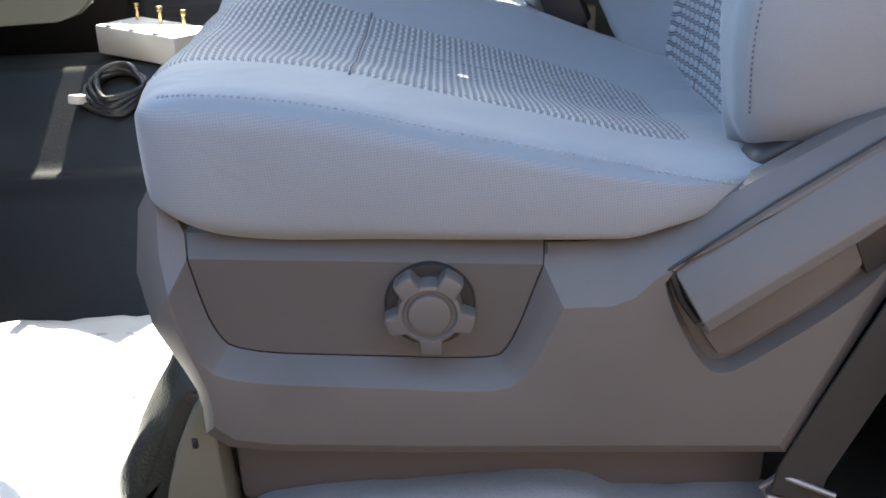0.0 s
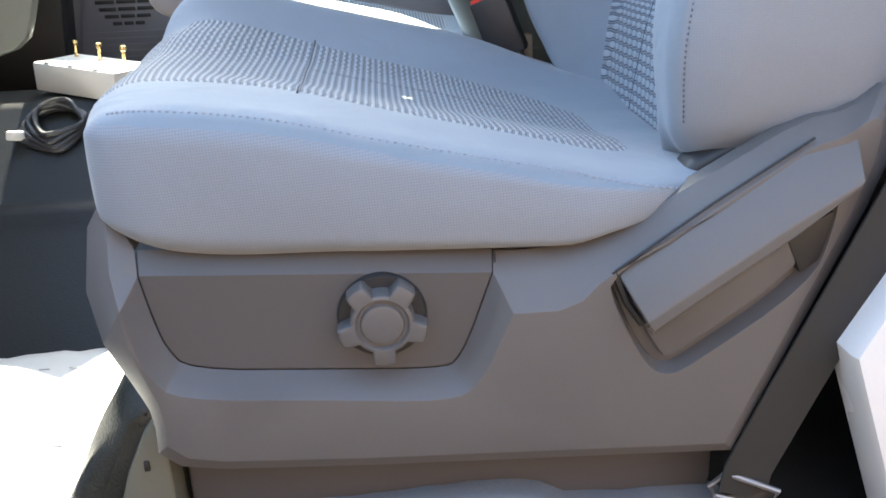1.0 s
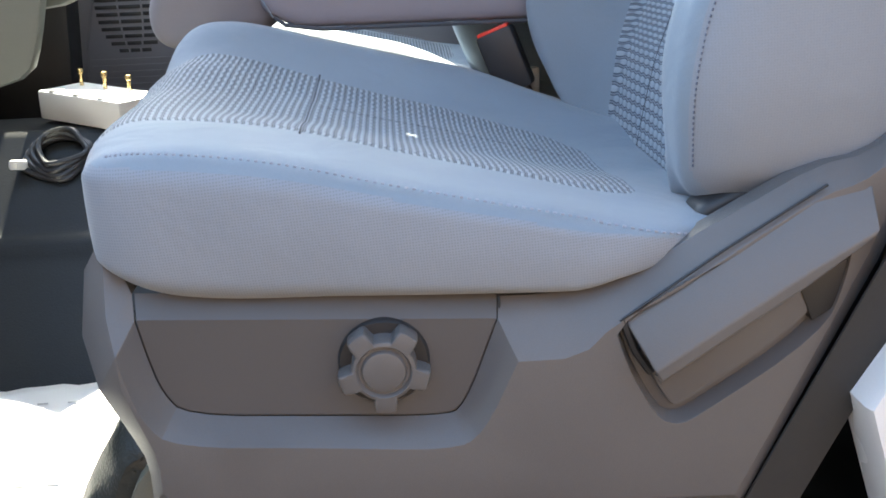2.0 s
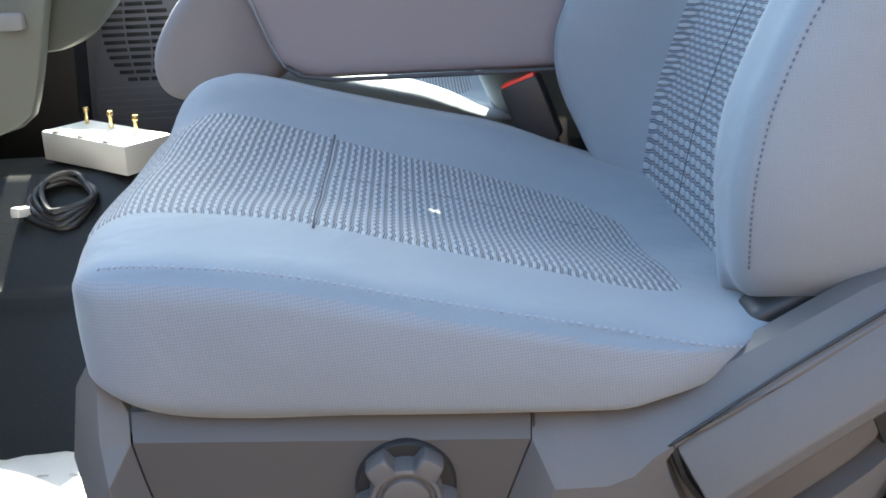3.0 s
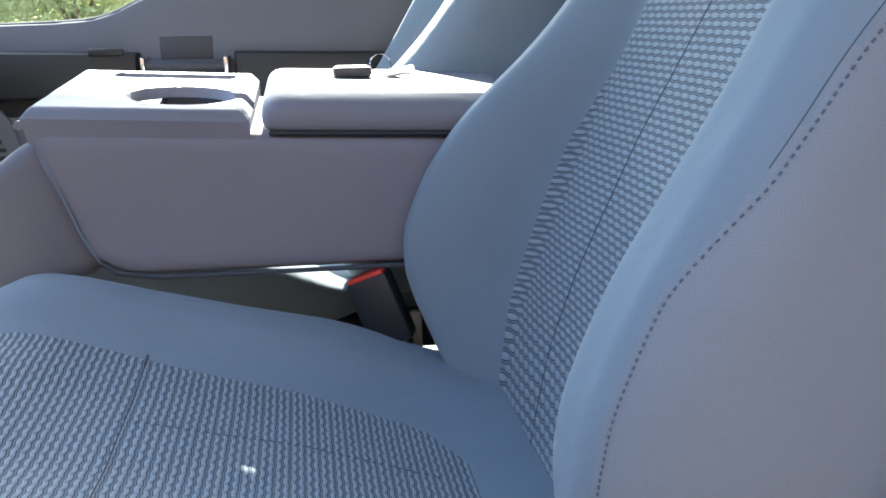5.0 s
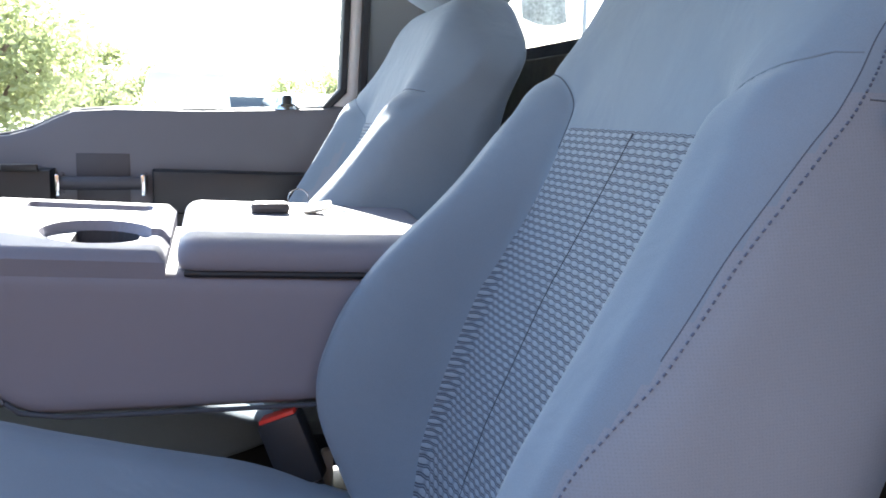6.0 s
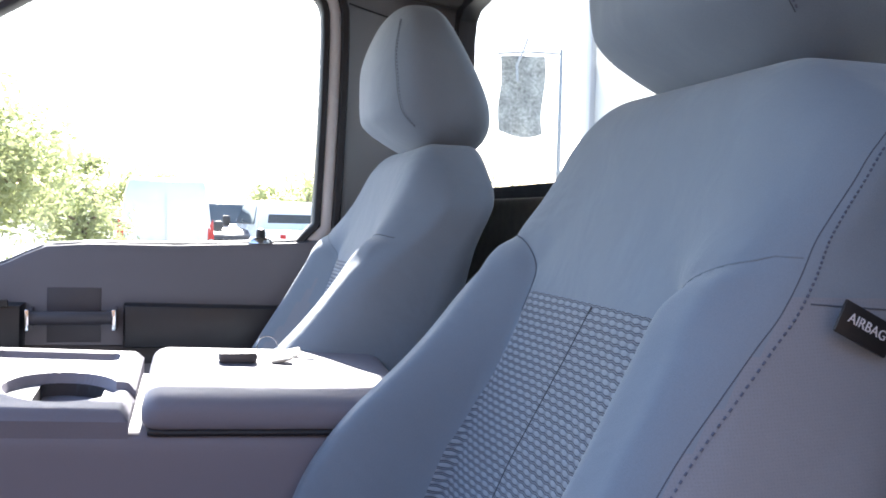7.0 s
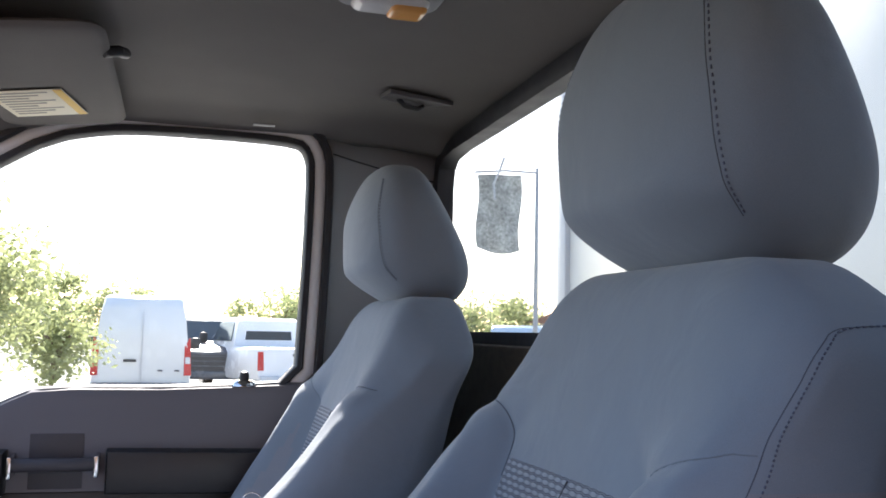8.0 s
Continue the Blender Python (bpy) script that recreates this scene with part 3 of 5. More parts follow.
# ---- driver's side shield ----
# outline of the moulding (x, z), the ridge inside it, and how far the outline lies behind the face
S_EDGE = [((0.127, 0.249), (0.150, 0.253), 0.016), ((0.147, 0.207), (0.161, 0.218), 0.014), ((0.159, 0.182), (0.170, 0.191), 0.010), ((0.158, 0.136), (0.169, 0.148), 0.008), ((0.229, 0.126), (0.231, 0.137), 0.006), ((0.652, 0.110), (0.644, 0.121), 0.006), ((0.656, 0.109), (0.647, 0.121), 0.006), ((0.657, 0.113), (0.648, 0.124), 0.006), ((0.716, 0.250), (0.705, 0.254), 0.006), ((0.762, 0.350), (0.748, 0.357), 0.008), ((0.784, 0.422), (0.755, 0.401), 0.016), ((0.768, 0.433), (0.745, 0.406), 0.022), ((0.741, 0.409), (0.726, 0.392), 0.022), ((0.700, 0.402), (0.698, 0.384), 0.022), ((0.643, 0.370), (0.645, 0.350), 0.022), ((0.599, 0.345), (0.607, 0.325), 0.024), ((0.577, 0.328), (0.586, 0.310), 0.027), ((0.537, 0.310), (0.539, 0.287), 0.032), ((0.490, 0.300), (0.512, 0.259), 0.038), ((0.452, 0.301), (0.462, 0.259), 0.038)]
S_TRAY = [(0.149, 0.283), (0.154, 0.253), (0.163, 0.224), (0.182, 0.201), (0.303, 0.192), (0.407, 0.182), (0.433, 0.195), (0.462, 0.259)]
S_PANEL = [(0.160, 0.302), (0.166, 0.266), (0.173, 0.237), (0.189, 0.215), (0.301, 0.207), (0.401, 0.200), (0.420, 0.207), (0.449, 0.286)]
S_WELL = [(0.537, 0.291), (0.548, 0.253), (0.575, 0.201), (0.592, 0.192), (0.609, 0.198), (0.709, 0.268), (0.723, 0.313), (0.726, 0.356), (0.696, 0.370)]


def dense(poly, step=0.012):
    out = []
    for i in range(len(poly)):
        a, b = poly[i], poly[(i + 1) % len(poly)]
        k = max(1, int(math.hypot(b[0] - a[0], b[1] - a[1]) / step))
        out += [(a[0] + (b[0] - a[0]) * j / k, a[1] + (b[1] - a[1]) * j / k) for j in range(k)]
    return out


def bevelled(ob, width, segments=3, angle=22):
    mod = ob.modifiers.new("bevel", 'BEVEL')
    mod.width, mod.segments, mod.limit_method, mod.angle_limit = width, segments, 'ANGLE', radians(angle)
    mod.use_clamp_overlap = True
    for p in ob.data.polygons:
        p.use_smooth = True
    ob.data.set_sharp_from_angle(angle=radians(60))
    return ob


def curve_open(pts, times):
    """Open line with its corners cut, its ends kept."""
    for _ in range(times):
        out = [pts[0]]
        for a, b in zip(pts, pts[1:]):
            out += [tuple(p * .75 + q * .25 for p, q in zip(a, b)), tuple(p * .25 + q * .75 for p, q in zip(a, b))]
        out.append(pts[-1])
        pts = out
    return pts


def shield_parts(seat):
    y0 = -CY   # the seat's own middle is at 0
    FACE, PANEL = y0 - .036, y0 - .010
    rows = curve_open([(*e[0], *e[1], e[2]) for e in S_EDGE], 1)
    edge = [(r[0], FACE + r[4], r[1]) for r in rows]
    ridge = [(r[2], r[3]) for r in rows]
    tray, panel = curve_open(S_TRAY, 2), curve_open(S_PANEL, 2)
    well = ccw(soften(S_WELL, 2))
    bm = holed(tray + list(reversed(ridge))[1:], [well], FACE)

    def band(la, lb):
        a, b = [bm.verts.new(p) for p in la], [bm.verts.new(p) for p in lb]
        for i in range(len(a) - 1):
            bm.faces.new((a[i], a[i + 1], b[i + 1], b[i]))
    band([(x, FACE, z) for x, z in ridge], edge)
    band(edge, [(x, max(y + .004, y0 + (.012 if z > .29 else .06)), z - (.003 if z > .29 else 0)) for x, y, z in edge])
    band([(x, max(y + .004, y0 + .012), z - .003) for x, y, z in edge if z > .29], [(x, y0 + .020, z - .06) for x, y, z in edge if z > .29])
    band([(x, FACE, z) for x, z in tray], [(x, PANEL, z) for x, z in panel])
    # small faces at the two upper ends of the tray
    last = [bm.verts.new(p) for p in ((tray[-1][0], FACE, tray[-1][1]), (panel[-1][0], PANEL, panel[-1][1]), (.4505, y0 + .001, .302), edge[-1])]
    bm.faces.new(last)
    front = [(tray[0][0], FACE, tray[0][1]), (panel[0][0], PANEL, panel[0][1]), (.158, y0 + .001, .321), (.147, y0 + .010, .342), (.137, y0 + .014, .366), (.121, y0 + .010, .340), (.114, y0 + .0, .288), edge[0]]
    mid = bm.verts.new((.139, y0 - .012, .306))
    fv = [bm.verts.new(p) for p in front]
    for i in range(len(fv)):
        bm.faces.new((fv[i], fv[(i + 1) % len(fv)], mid))
    bm.faces.new([bm.verts.new(p) for p in (edge[0], (ridge[0][0], FACE, ridge[0][1]), (tray[0][0], FACE, tray[0][1]))])
    band(front[2:], [(x, y0 + .07, z) for x, y, z in front[2:]])
    inner = offset(well, 0.005)
    strip(bm, [(p[0], FACE, p[1]) for p in well], [(p[0], FACE + .016, p[1]) for p in inner])
    bmesh.ops.remove_doubles(bm, verts=bm.verts, dist=0.0004)
    shield = bevelled(part("side_shield", bm, PLASTIC, seat, "moulded grey plastic seat side shield"), .0035)
    # panel with a sloping top shoulder
    pb = bmesh.new()
    inset = offset(ccw(panel), .0007)
    pts = ccw(panel)
    f0 = [pb.verts.new((x, PANEL - .0008, z)) for x, z in inset]
    pb.faces.new(f0)
    b0 = [pb.verts.new((x, PANEL + .02, z)) for x, z in inset]
    for i in range(len(f0)):
        pb.faces.new((f0[i - 1], f0[i], b0[i], b0[i - 1]))
    q = [pb.verts.new(p) for p in ((0.1604, PANEL - .0008, 0.3017), (0.4483, PANEL - .0008, 0.2860), (.4497, y0 + .003, .3025), (.1595, y0 + .003, .3205))]
    pb.faces.new(q)
    bmesh.ops.remove_doubles(pb, verts=pb.verts, dist=0.0012)
    bevelled(part("shield_panel", pb, PLASTIC_DARK, shield, "darker flat plastic panel"), .002, 2)
    part("panel_backing", prism([(x, min(z, .300 - .0554 * (x - .16))) for x, z in offset(ccw(panel), -.005)], PANEL + .0015, PANEL + .03, .0005), BLACK, shield)
    part("panel_gap", tube([(.4512, PANEL + .001, .280), (.4512, y0 + .0, .302)], .0011, 6), BLACK, shield)
    part("groove_floor", prism(offset(inner, -0.001), FACE + .0155, y0 + 0.03, 0.001), PLASTIC, shield)
    part("lever_bed", prism(offset(inner, .0085), FACE + .004, FACE + .0165, 0.0045), PLASTIC, shield)
    part("lever_gap", tube([(.700, FACE + .0008, .392), (.622, FACE + .0008, .343), (.545, FACE + .0008, .290)], .0013, 6), BLACK, shield)
    part("lever_gap", tube([(.545, FACE + .0030, .290), (.556, FACE + .0030, .262), (.570, FACE + .0030, .241)], .0034, 6), BLACK, shield)
    part("lever_gap", tube([(.570, FACE + .0030, .241), (.626, FACE + .0030, .277), (.690, FACE + .0030, .320)], .0014, 6), BLACK, shield)
    # lever: a bar whose upper half slopes back
    lv = bmesh.new()
    low = [(0.572, 0.245), (0.624, 0.281), (0.681, 0.319), (0.730, 0.357)]
    mid_ = [(0.566, 0.2545), (0.622, 0.292), (0.681, 0.331), (0.732, 0.362)]
    high = [(0.548, 0.287), (0.621, 0.337), (0.694, 0.386), (0.736, 0.394)]
    levels = [[(x, FACE + .014, z) for x, z in low], [(x, FACE - .024, z) for x, z in low], [(x, FACE - .025, z) for x, z in mid_], [(x, FACE + .004, z) for x, z in high], [(x, FACE + .016, z) for x, z in high]]
    grid = [[lv.verts.new(p) for p in L] for L in levels]
    for a, b in zip(grid, grid[1:]):
        for i in range(3):
            lv.faces.new((a[i], a[i + 1], b[i + 1], b[i]))
    for col in (0, 3):
        lv.faces.new([g[col] for g in grid])
    bevelled(part("recline_lever", lv, PLASTIC, shield, "grey plastic recline lever"), .004)
    part("lever_bar", prism([(0.579, 0.230), (0.684, 0.301), (0.688, 0.312), (0.574, 0.238)], FACE + .0005, FACE + .010, .002), PLASTIC, shield)
    part("lever_pocket", prism([(0.686, 0.309), (0.700, 0.278), (0.722, 0.292), (0.725, 0.331)], FACE + .0025, FACE + .02, 0.002), BLACK, shield)
    # knob: five arms over a round base
    cx, cz, n = 0.355, 0.2555, 140

    def ring(r, y):
        return [(cx + r(t) * math.cos(t), PANEL - .008 + y, cz + r(t) * math.sin(t)) for t in (2 * math.pi * k / n for k in range(n))]

    def arm(s, deep=.0115):
        return lambda t: s * (.0378 - deep * smoothstep(.55, -.30, math.cos(5 * (t - radians(54)))))
    flat = lambda r: (lambda t: r)
    knob = part("adjuster_knob", rings([ring(flat(.018), .004), ring(arm(.96, .0100), .003), ring(arm(1.0), .0), ring(arm(1.0), -.012), ring(arm(.965), -.0155), ring(arm(.90), -.0165), ring(flat(.0225), -.0166), ring(flat(.0205), -.0130),
                                      ring(flat(.0185), -.0130), ring(flat(.0168), -.0164), ring(flat(.0150), -.0170), ring(flat(.003), -.0172)]), PLASTIC, shield, "five-armed grey plastic adjuster knob")
    # base plate coloured black for the shade between the arms
    part("knob_base", rings([ring(flat(.030), .012), ring(flat(.0375), .010), ring(flat(.0375), .005), ring(flat(.0355), .002), ring(flat(.010), .0015)]), BLACK, knob, "round base plate, black for the shade behind the arms")
    part("pivot_cover", pillow((.040, .022, .015), (.014, .012, .012), lambda p: Vector((.660 + p.x, y0 + .050 + p.y, .362 + p.z + .50 * p.x)), (12, 8, 8)), BLACK, seat, "black plastic recliner cover")
    part("recliner_bracket", prism([(.585, .20), (.77, .20), (.80, .405), (.725, .372), (.655, .338), (.612, .318)], y0 + .024, y0 + .060, .003), BLACK, seat)
    part("seat_base", block(.165, .66, y0 + 0.020, y0 + 0.50, 0.035, .30, 0.01), PLASTIC_DARK, seat, "dark seat base under the cushion")
    part("seat_rail", block(.10, .66, y0 + 0.06, y0 + 0.10, 0.003, .07, 0.006), BLACK, seat)
    part("seat_rail", block(.10, .66, y0 + 0.43, y0 + 0.47, 0.003, .07, 0.006), BLACK, seat)


shield_parts(driver)
# added block hides a sunlit gap and stands for the dark mechanism
part("inner_gap_block", prism([(.52, .10), (.72, .10), (.70, .33), (.64, .35), (.56, .335)], .205, .262, .006), BLACK, driver, "black block standing for the dark mechanism inside the seat")
for a, b in ((0.06, 0.10), (0.43, 0.47)):
    part("seat_rail", block(.12, .66, a - 0.265, b - 0.265, 0.003, .30, 0.006), BLACK, passenger)

FOOT = material("olive_grey_plastic", (.15, .15, .12), .5, var=.12, big=8, grain=900, bump=.3)
part("seat_foot_cover", prism([(.092, .01), (.106, .070), (.120, .112), (.137, .148), (.158, .172), (.160, .01)], -CY - .002, -CY + .045, .004), FOOT, driver, "olive-grey plastic seat foot cover")
part("foot_slot", block(.136, .141, -CY - .0045, -CY - .001, .115, .125, .001), BLACK, driver)


def padded(poly, y0, y1, r):
    """Cushion with profile poly in x, z and ends rounded by r."""
    poly = ccw(poly)
    turns = [(r * (1 - math.sin(a)), r * (1 - math.cos(a))) for a in (math.pi / 2 * k / 6 for k in range(7))]
    loops = [[(p[0], y0 + dy, p[1]) for p in (offset(poly, d) if d > 1e-6 else poly)] for d, dy in turns]
    loops += [[(p[0], y1 - dy, p[1]) for p in (offset(poly, d) if d > 1e-6 else poly)] for d, dy in reversed(turns)]
    return rings(loops)


fold_poly = soften([(.030, .004), (.048, .076), (.082, .134), (.112, .172), (.140, .188), (.164, .165), (.166, .004)], 2)
fold_mesh = padded(fold_poly, .020, .150, .035)
for q in fold_mesh.verts:
    q.co.x += (.006 * math.sin(95 * q.co.y + 30 * q.co.z) + .004 * noise.noise((q.co.x * 30, q.co.y * 40, q.co.z * 12))) * smoothstep(.02, .08, q.co.z)
    q.co.y += .004 * math.sin(60 * q.co.x + 25 * q.co.z)
FOLD = material("creased_vinyl", (.030, .034, .031), .40, var=.25, big=20, grain=330, bump=.9, depth=.0012)
solid("floor_fold", fold_mesh, FOLD, "dark olive vinyl floor covering bunched up before the seat", "floor covering", "structure")

CARPET_GREY = material("grey_floor_carpet", (.22, .23, .25), .9, var=.15, big=14, grain=500, bump=.6, depth=.001)


def lumpy(p):
    x = .425 + p.x
    top = interp(x, [(.16, .040), (.22, .052), (.34, .058), (.45, .063), (.49, .058), (.515, .042), (.60, .038), (.68, .034)])
    k = (p.z + .03) / .06
    return Vector((x, .012 + p.y, k * (top + .003 * noise.noise((x * 30, p.y * 30, 1))) + .001))


roll = solid("floor_carpet", pillow((.25, .036, .03), (.03, .024, .022), lumpy, (60, 12, 8)), CARPET_GREY, "grey carpet bunched along the sill under the seat", "carpet", "structure")

# airbag tag sewn into the backrest's outer side
def words(text, size, thick, mat, parent, label, m):
    cu = bpy.data.curves.new("lettering", 'FONT')
    cu.body, cu.size, cu.align_x, cu.align_y, cu.extrude = text, size, 'CENTER', 'CENTER', thick
    tmp = bpy.data.objects.new("tmp_text", cu)
    scene.collection.objects.link(tmp)
    me = bpy.data.meshes.new_from_object(tmp.evaluated_get(bpy.context.evaluated_depsgraph_get()))
    bpy.data.objects.remove(tmp)
    me.materials.append(mat)
    ob = new("lettering", me)
    ob.parent = parent
    ob["label"] = label
    ob.matrix_local = m
    return ob


TAG_M = Matrix.Translation((.854, -.2915, .804)) @ Euler((radians(90), radians(25), radians(2))).to_matrix().to_4x4()
tag = part("airbag_tag", block(-.021, .021, -.0105, .0105, -.0012, .0012, .001), BLACK, driver, "black sewn-in AIRBAG tag")
tag.matrix_local = TAG_M
WHITE_INK = material("white_ink", (.75, .75, .78), .6, var=.05, big=60, grain=900, bump=0)
words("AIRBAG", .0088, .0003, WHITE_INK, tag, "white lettering AIRBAG", Matrix.Translation((0, .0012, .0014)))

# ---- driver's belt ----
STEEL = material("dull_steel", (.30, .30, .32), .45, metal=.7, var=.1, big=30, grain=400, bump=.05)
belt = thing("seat_belt", "black webbing seat belt running up from its floor anchor", "seat belt")


def ribbon(pts, wide, thick):
    """Flat webbing through pts of (place, edge direction)."""
    loops = []
    for p, e in pts:
        p, e = Vector(p), Vector(e).normalized()
        n = Vector((0.25, -1, 0)).normalized()
        loops.append([p + e * wide / 2 + n * thick, p - e * wide / 2 + n * thick, p - e * wide / 2 - n * thick, p + e * wide / 2 - n * thick])
    return rings(loops)


E_ = (0.9, 0.12, -0.36)
part("webbing", ribbon([((.668, -.030, .060), E_), ((.672, -.031, .088), E_), ((.700, -.036, .160), E_), ((.733, -.042, .243), E_), ((.785, -.052, .375), E_), ((.86, -.07, .58), E_), ((.95, -.10, .86), E_), ((1.01, -.13, 1.12), E_)], 0.049, 0.0009), BELT, belt)
part("anchor_loop", tube([(.640, -.026, .070), (.652, -.03, .086), (.70, -.036, .066), (.694, -.034, .048), (.645, -.026, .060)], 0.003, 8, True), STEEL, belt, "steel anchor loop")
part("anchor_plate", block(.652, .70, -.03, -.018, .004, .062, 0.004), BLACK, belt)

part("tongue", block(-.022, .022, -.004, .004, -.030, .030, .004), BLACK, belt, "black plastic belt tongue").matrix_local = Matrix.Translation((.925, -.105, .775)) @ Euler((0, radians(18), 0)).to_matrix().to_4x4()

# ---- buckle between seat and console ----
buckle = thing("belt_buckle", "black seat belt buckle with a red release button", "belt buckle")
part("buckle_body", block(-.016, .016, -.026, .026, -.085, 0.0, 0.006), BLACK, buckle)
part("release_button", block(-.0125, .0125, -.022, .022, -.004, .0035, 0.002), RED, buckle, "red release button")
part("stalk", block(-.010, .010, -.018, .018, -.20, -.08, 0.004), BLACK, buckle)
buckle.matrix_world = Matrix.Translation((.514, .562, .455)) @ Euler((radians(-22), 0, radians(72))).to_matrix().to_4x4()

bracket = solid("seat_bracket", block(.566, .580, .585, .600, .075, .40, .004), material("pale_bracket", (.45, .42, .36), .5, var=.1, big=20, grain=300, bump=.1), "pale painted upright seat bracket behind the buckle", "bracket")

# ---- console: folded middle backrest ----
CX0, CX1, CY0, CY1 = .156, .72, .560, .860
# near-black colour for the shade down in the cup well
WELL_SHADE = material("cup_well_shade", (.030, .030, .036), .6, var=.15, big=20, grain=500, bump=.2)
console = thing("centre_console", "folded-down grey centre armrest console with cup holders and padded lid", "console")


def slope(x):
    """Height of the console's top edge, which falls towards the rear."""
    return .678 - .045 * (x - .16)


def console_body(p):
    x, y, z = p
    k = (z + .08) / .16
    s = (x + .27) / .54
    x0 = .160 + .048 * smoothstep(1.05, -.05, k)
    xx = x0 + (CX1 - x0) * s
    low = .468 + .020 * smoothstep(.10, 0.0, s)
    return Vector((xx, (CY0 + CY1) / 2 + y * .150 / .1425, low + (slope(xx) - .036 + .06 * y - low) * k))


part("body", pillow((.27, .1425, .08), (.02, .012, .018), console_body, (28, 12, 16)), CONSOLE, console)
part("lower_piping", tube([(.224, CY0 + .004, .484), (.238, CY0 - .001, .474), (.285, CY0 - .002, .467), (.42, CY0 - .002, .467), (.62, CY0 - .002, .467)], .0028, 8), SEAM, console)
part("front_seam", tube([(.168, CY0 + .004, .628), (.178, CY0 + .002, .600), (.192, CY0 + .001, .555), (.206, CY0 + .001, .515), (.222, CY0 + .003, .484)], .0012, 8), CLOTH_PLAIN, console)
TL, TW = .236, .300


def tray_height(x, y):
    """Cup holders and pen slot sunk into the tray; x, y in metres from its near front corner."""
    h = 0.0
    # a round well: a deep slot between a low pad and a small ledge
    d = math.hypot(x - .156, y - .100)
    h = min(h, -.012 * smoothstep(.064, .060, d))
    h = min(h, -.085 * smoothstep(.058, .054, d) * smoothstep(.126, .132, x) * smoothstep(.200, .193, x))
    s = max(abs(x - .222) - .012, 0), max(abs(y - .105) - .012, 0)
    h = min(h, -.008 * smoothstep(.010, .005, math.hypot(*s)))
    # pen slot along the far edge
    s = max(abs(x - .130) - .066, 0), max(abs(y - .252) - .010, 0)
    h = min(h, -.014 * smoothstep(.012, .008, math.hypot(*s)))
    return h


def tray_q(s, t):
    x, y = TL * s, TW * t
    ed = min(x, TL - x, y, TW - y)
    return (CX0 + x, CY0 + y, slope(CX0 + x) - .009 + .08 * (y - .15) - .012 * smoothstep(.014, -.002, ed) ** 1.5 + tray_height(x, y))


tray = sheet(118, 135, tray_q)
rim_pts = dense([(CX0, CY0), (CX0 + TL, CY0), (CX0 + TL, CY1), (CX0, CY1)], .02)
strip(tray, [tray_q((x - CX0) / TL, (y - CY0) / TW) for x, y in rim_pts], [(x + (.006 if x < CX0 + .01 else 0), y + (.004 if y < .6 else 0), slope(x) - .060) for x, y in rim_pts])
tray_ob = part("cup_tray", tray, [CONSOLE, WELL_SHADE], console, "grey plastic cup holder tray, its deep well coloured black for shade")
# the deep slot's faces take the shade colour
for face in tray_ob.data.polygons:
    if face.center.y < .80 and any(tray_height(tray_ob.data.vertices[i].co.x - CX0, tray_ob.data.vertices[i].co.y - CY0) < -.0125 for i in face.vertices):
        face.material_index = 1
part("tray_lip", tube([(CX0 - .003, CY0 + .004, slope(CX0) - .040), (CX0 - .004, .69, slope(CX0) - .038), (CX0 - .003, CY1 - .004, slope(CX0) - .040)], .005, 8), CONSOLE, console)
part("lid", pillow((.158, .150, .022), (.022, .026, .018), lambda p: Vector((.562 + p.x, .710 + p.y, slope(.562 + p.x) - .019 + .014 * (p.x + .16) + p.z + .06 * p.y)), (20, 18, 10)), CONSOLE, console, "padded vinyl console lid")
# black strip laid in for the shadow line under the lid
part("lid_shadow_line", pillow((.150, .1508, .0045), (.006, .006, .004), lambda p: Vector((.560 + p.x, .710 + p.y, slope(.56 + p.x) - .0355 + .014 * (p.x + .16) + p.z + .06 * p.y)), (12, 6, 4)), BLACK, console)
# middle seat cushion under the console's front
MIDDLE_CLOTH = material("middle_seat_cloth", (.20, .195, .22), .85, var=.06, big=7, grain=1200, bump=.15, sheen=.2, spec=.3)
jump_poly = soften([(.165, .628), (.105, .585), (.064, .530), (.050, .492), (.058, .455), (.090, .440), (.150, .448), (.230, .470), (.270, .55), (.230, .62)], 3)
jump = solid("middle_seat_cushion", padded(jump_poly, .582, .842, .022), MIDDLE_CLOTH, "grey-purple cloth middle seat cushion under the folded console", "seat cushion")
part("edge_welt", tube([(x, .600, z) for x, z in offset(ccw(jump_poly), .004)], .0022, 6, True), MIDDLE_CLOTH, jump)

# key fob and keys on the lid
fob = thing("key_fob", "dark car key fob lying on the console lid", "key fob")
FZ = slope(.52) + .0065
part("fob_body", block(.490, .540, .738, .766, FZ, FZ + .015, .006), PLASTIC_DARK, fob)
keys = thing("key_ring", "small bunch of keys with paper tags on a wire ring", "keys")
PAPER = material("paper_tag", (.74, .70, .58), .7, var=.08, big=30, grain=600, bump=.1)
part("ring", tube([(.556 + .014 * math.cos(t), .800 + .006 * math.sin(t), FZ + .014 + .013 * math.sin(t)) for t in (2 * math.pi * k / 20 for k in range(20))], .0008, 6, True), CHROME, keys)
part("tag", pillow((.014, .011, .0025), (.005, .005, .002), lambda p: Vector((.572 + p.x, .752 + p.y, FZ + .003 + p.z + .15 * p.x)), (8, 8, 4)), PAPER, keys, "crumpled cream paper tag")
part("tag", pillow((.013, .003, .010), (.004, .0025, .004), lambda p: Vector((.588 + p.x, .792 + p.y + .9 * p.z, FZ + .005 + .5 * p.z + .2 * p.x)), (8, 4, 8)), PAPER, keys)
part("key", block(.575, .618, .766, .778, FZ - .003, FZ, .0012), CHROME, keys)
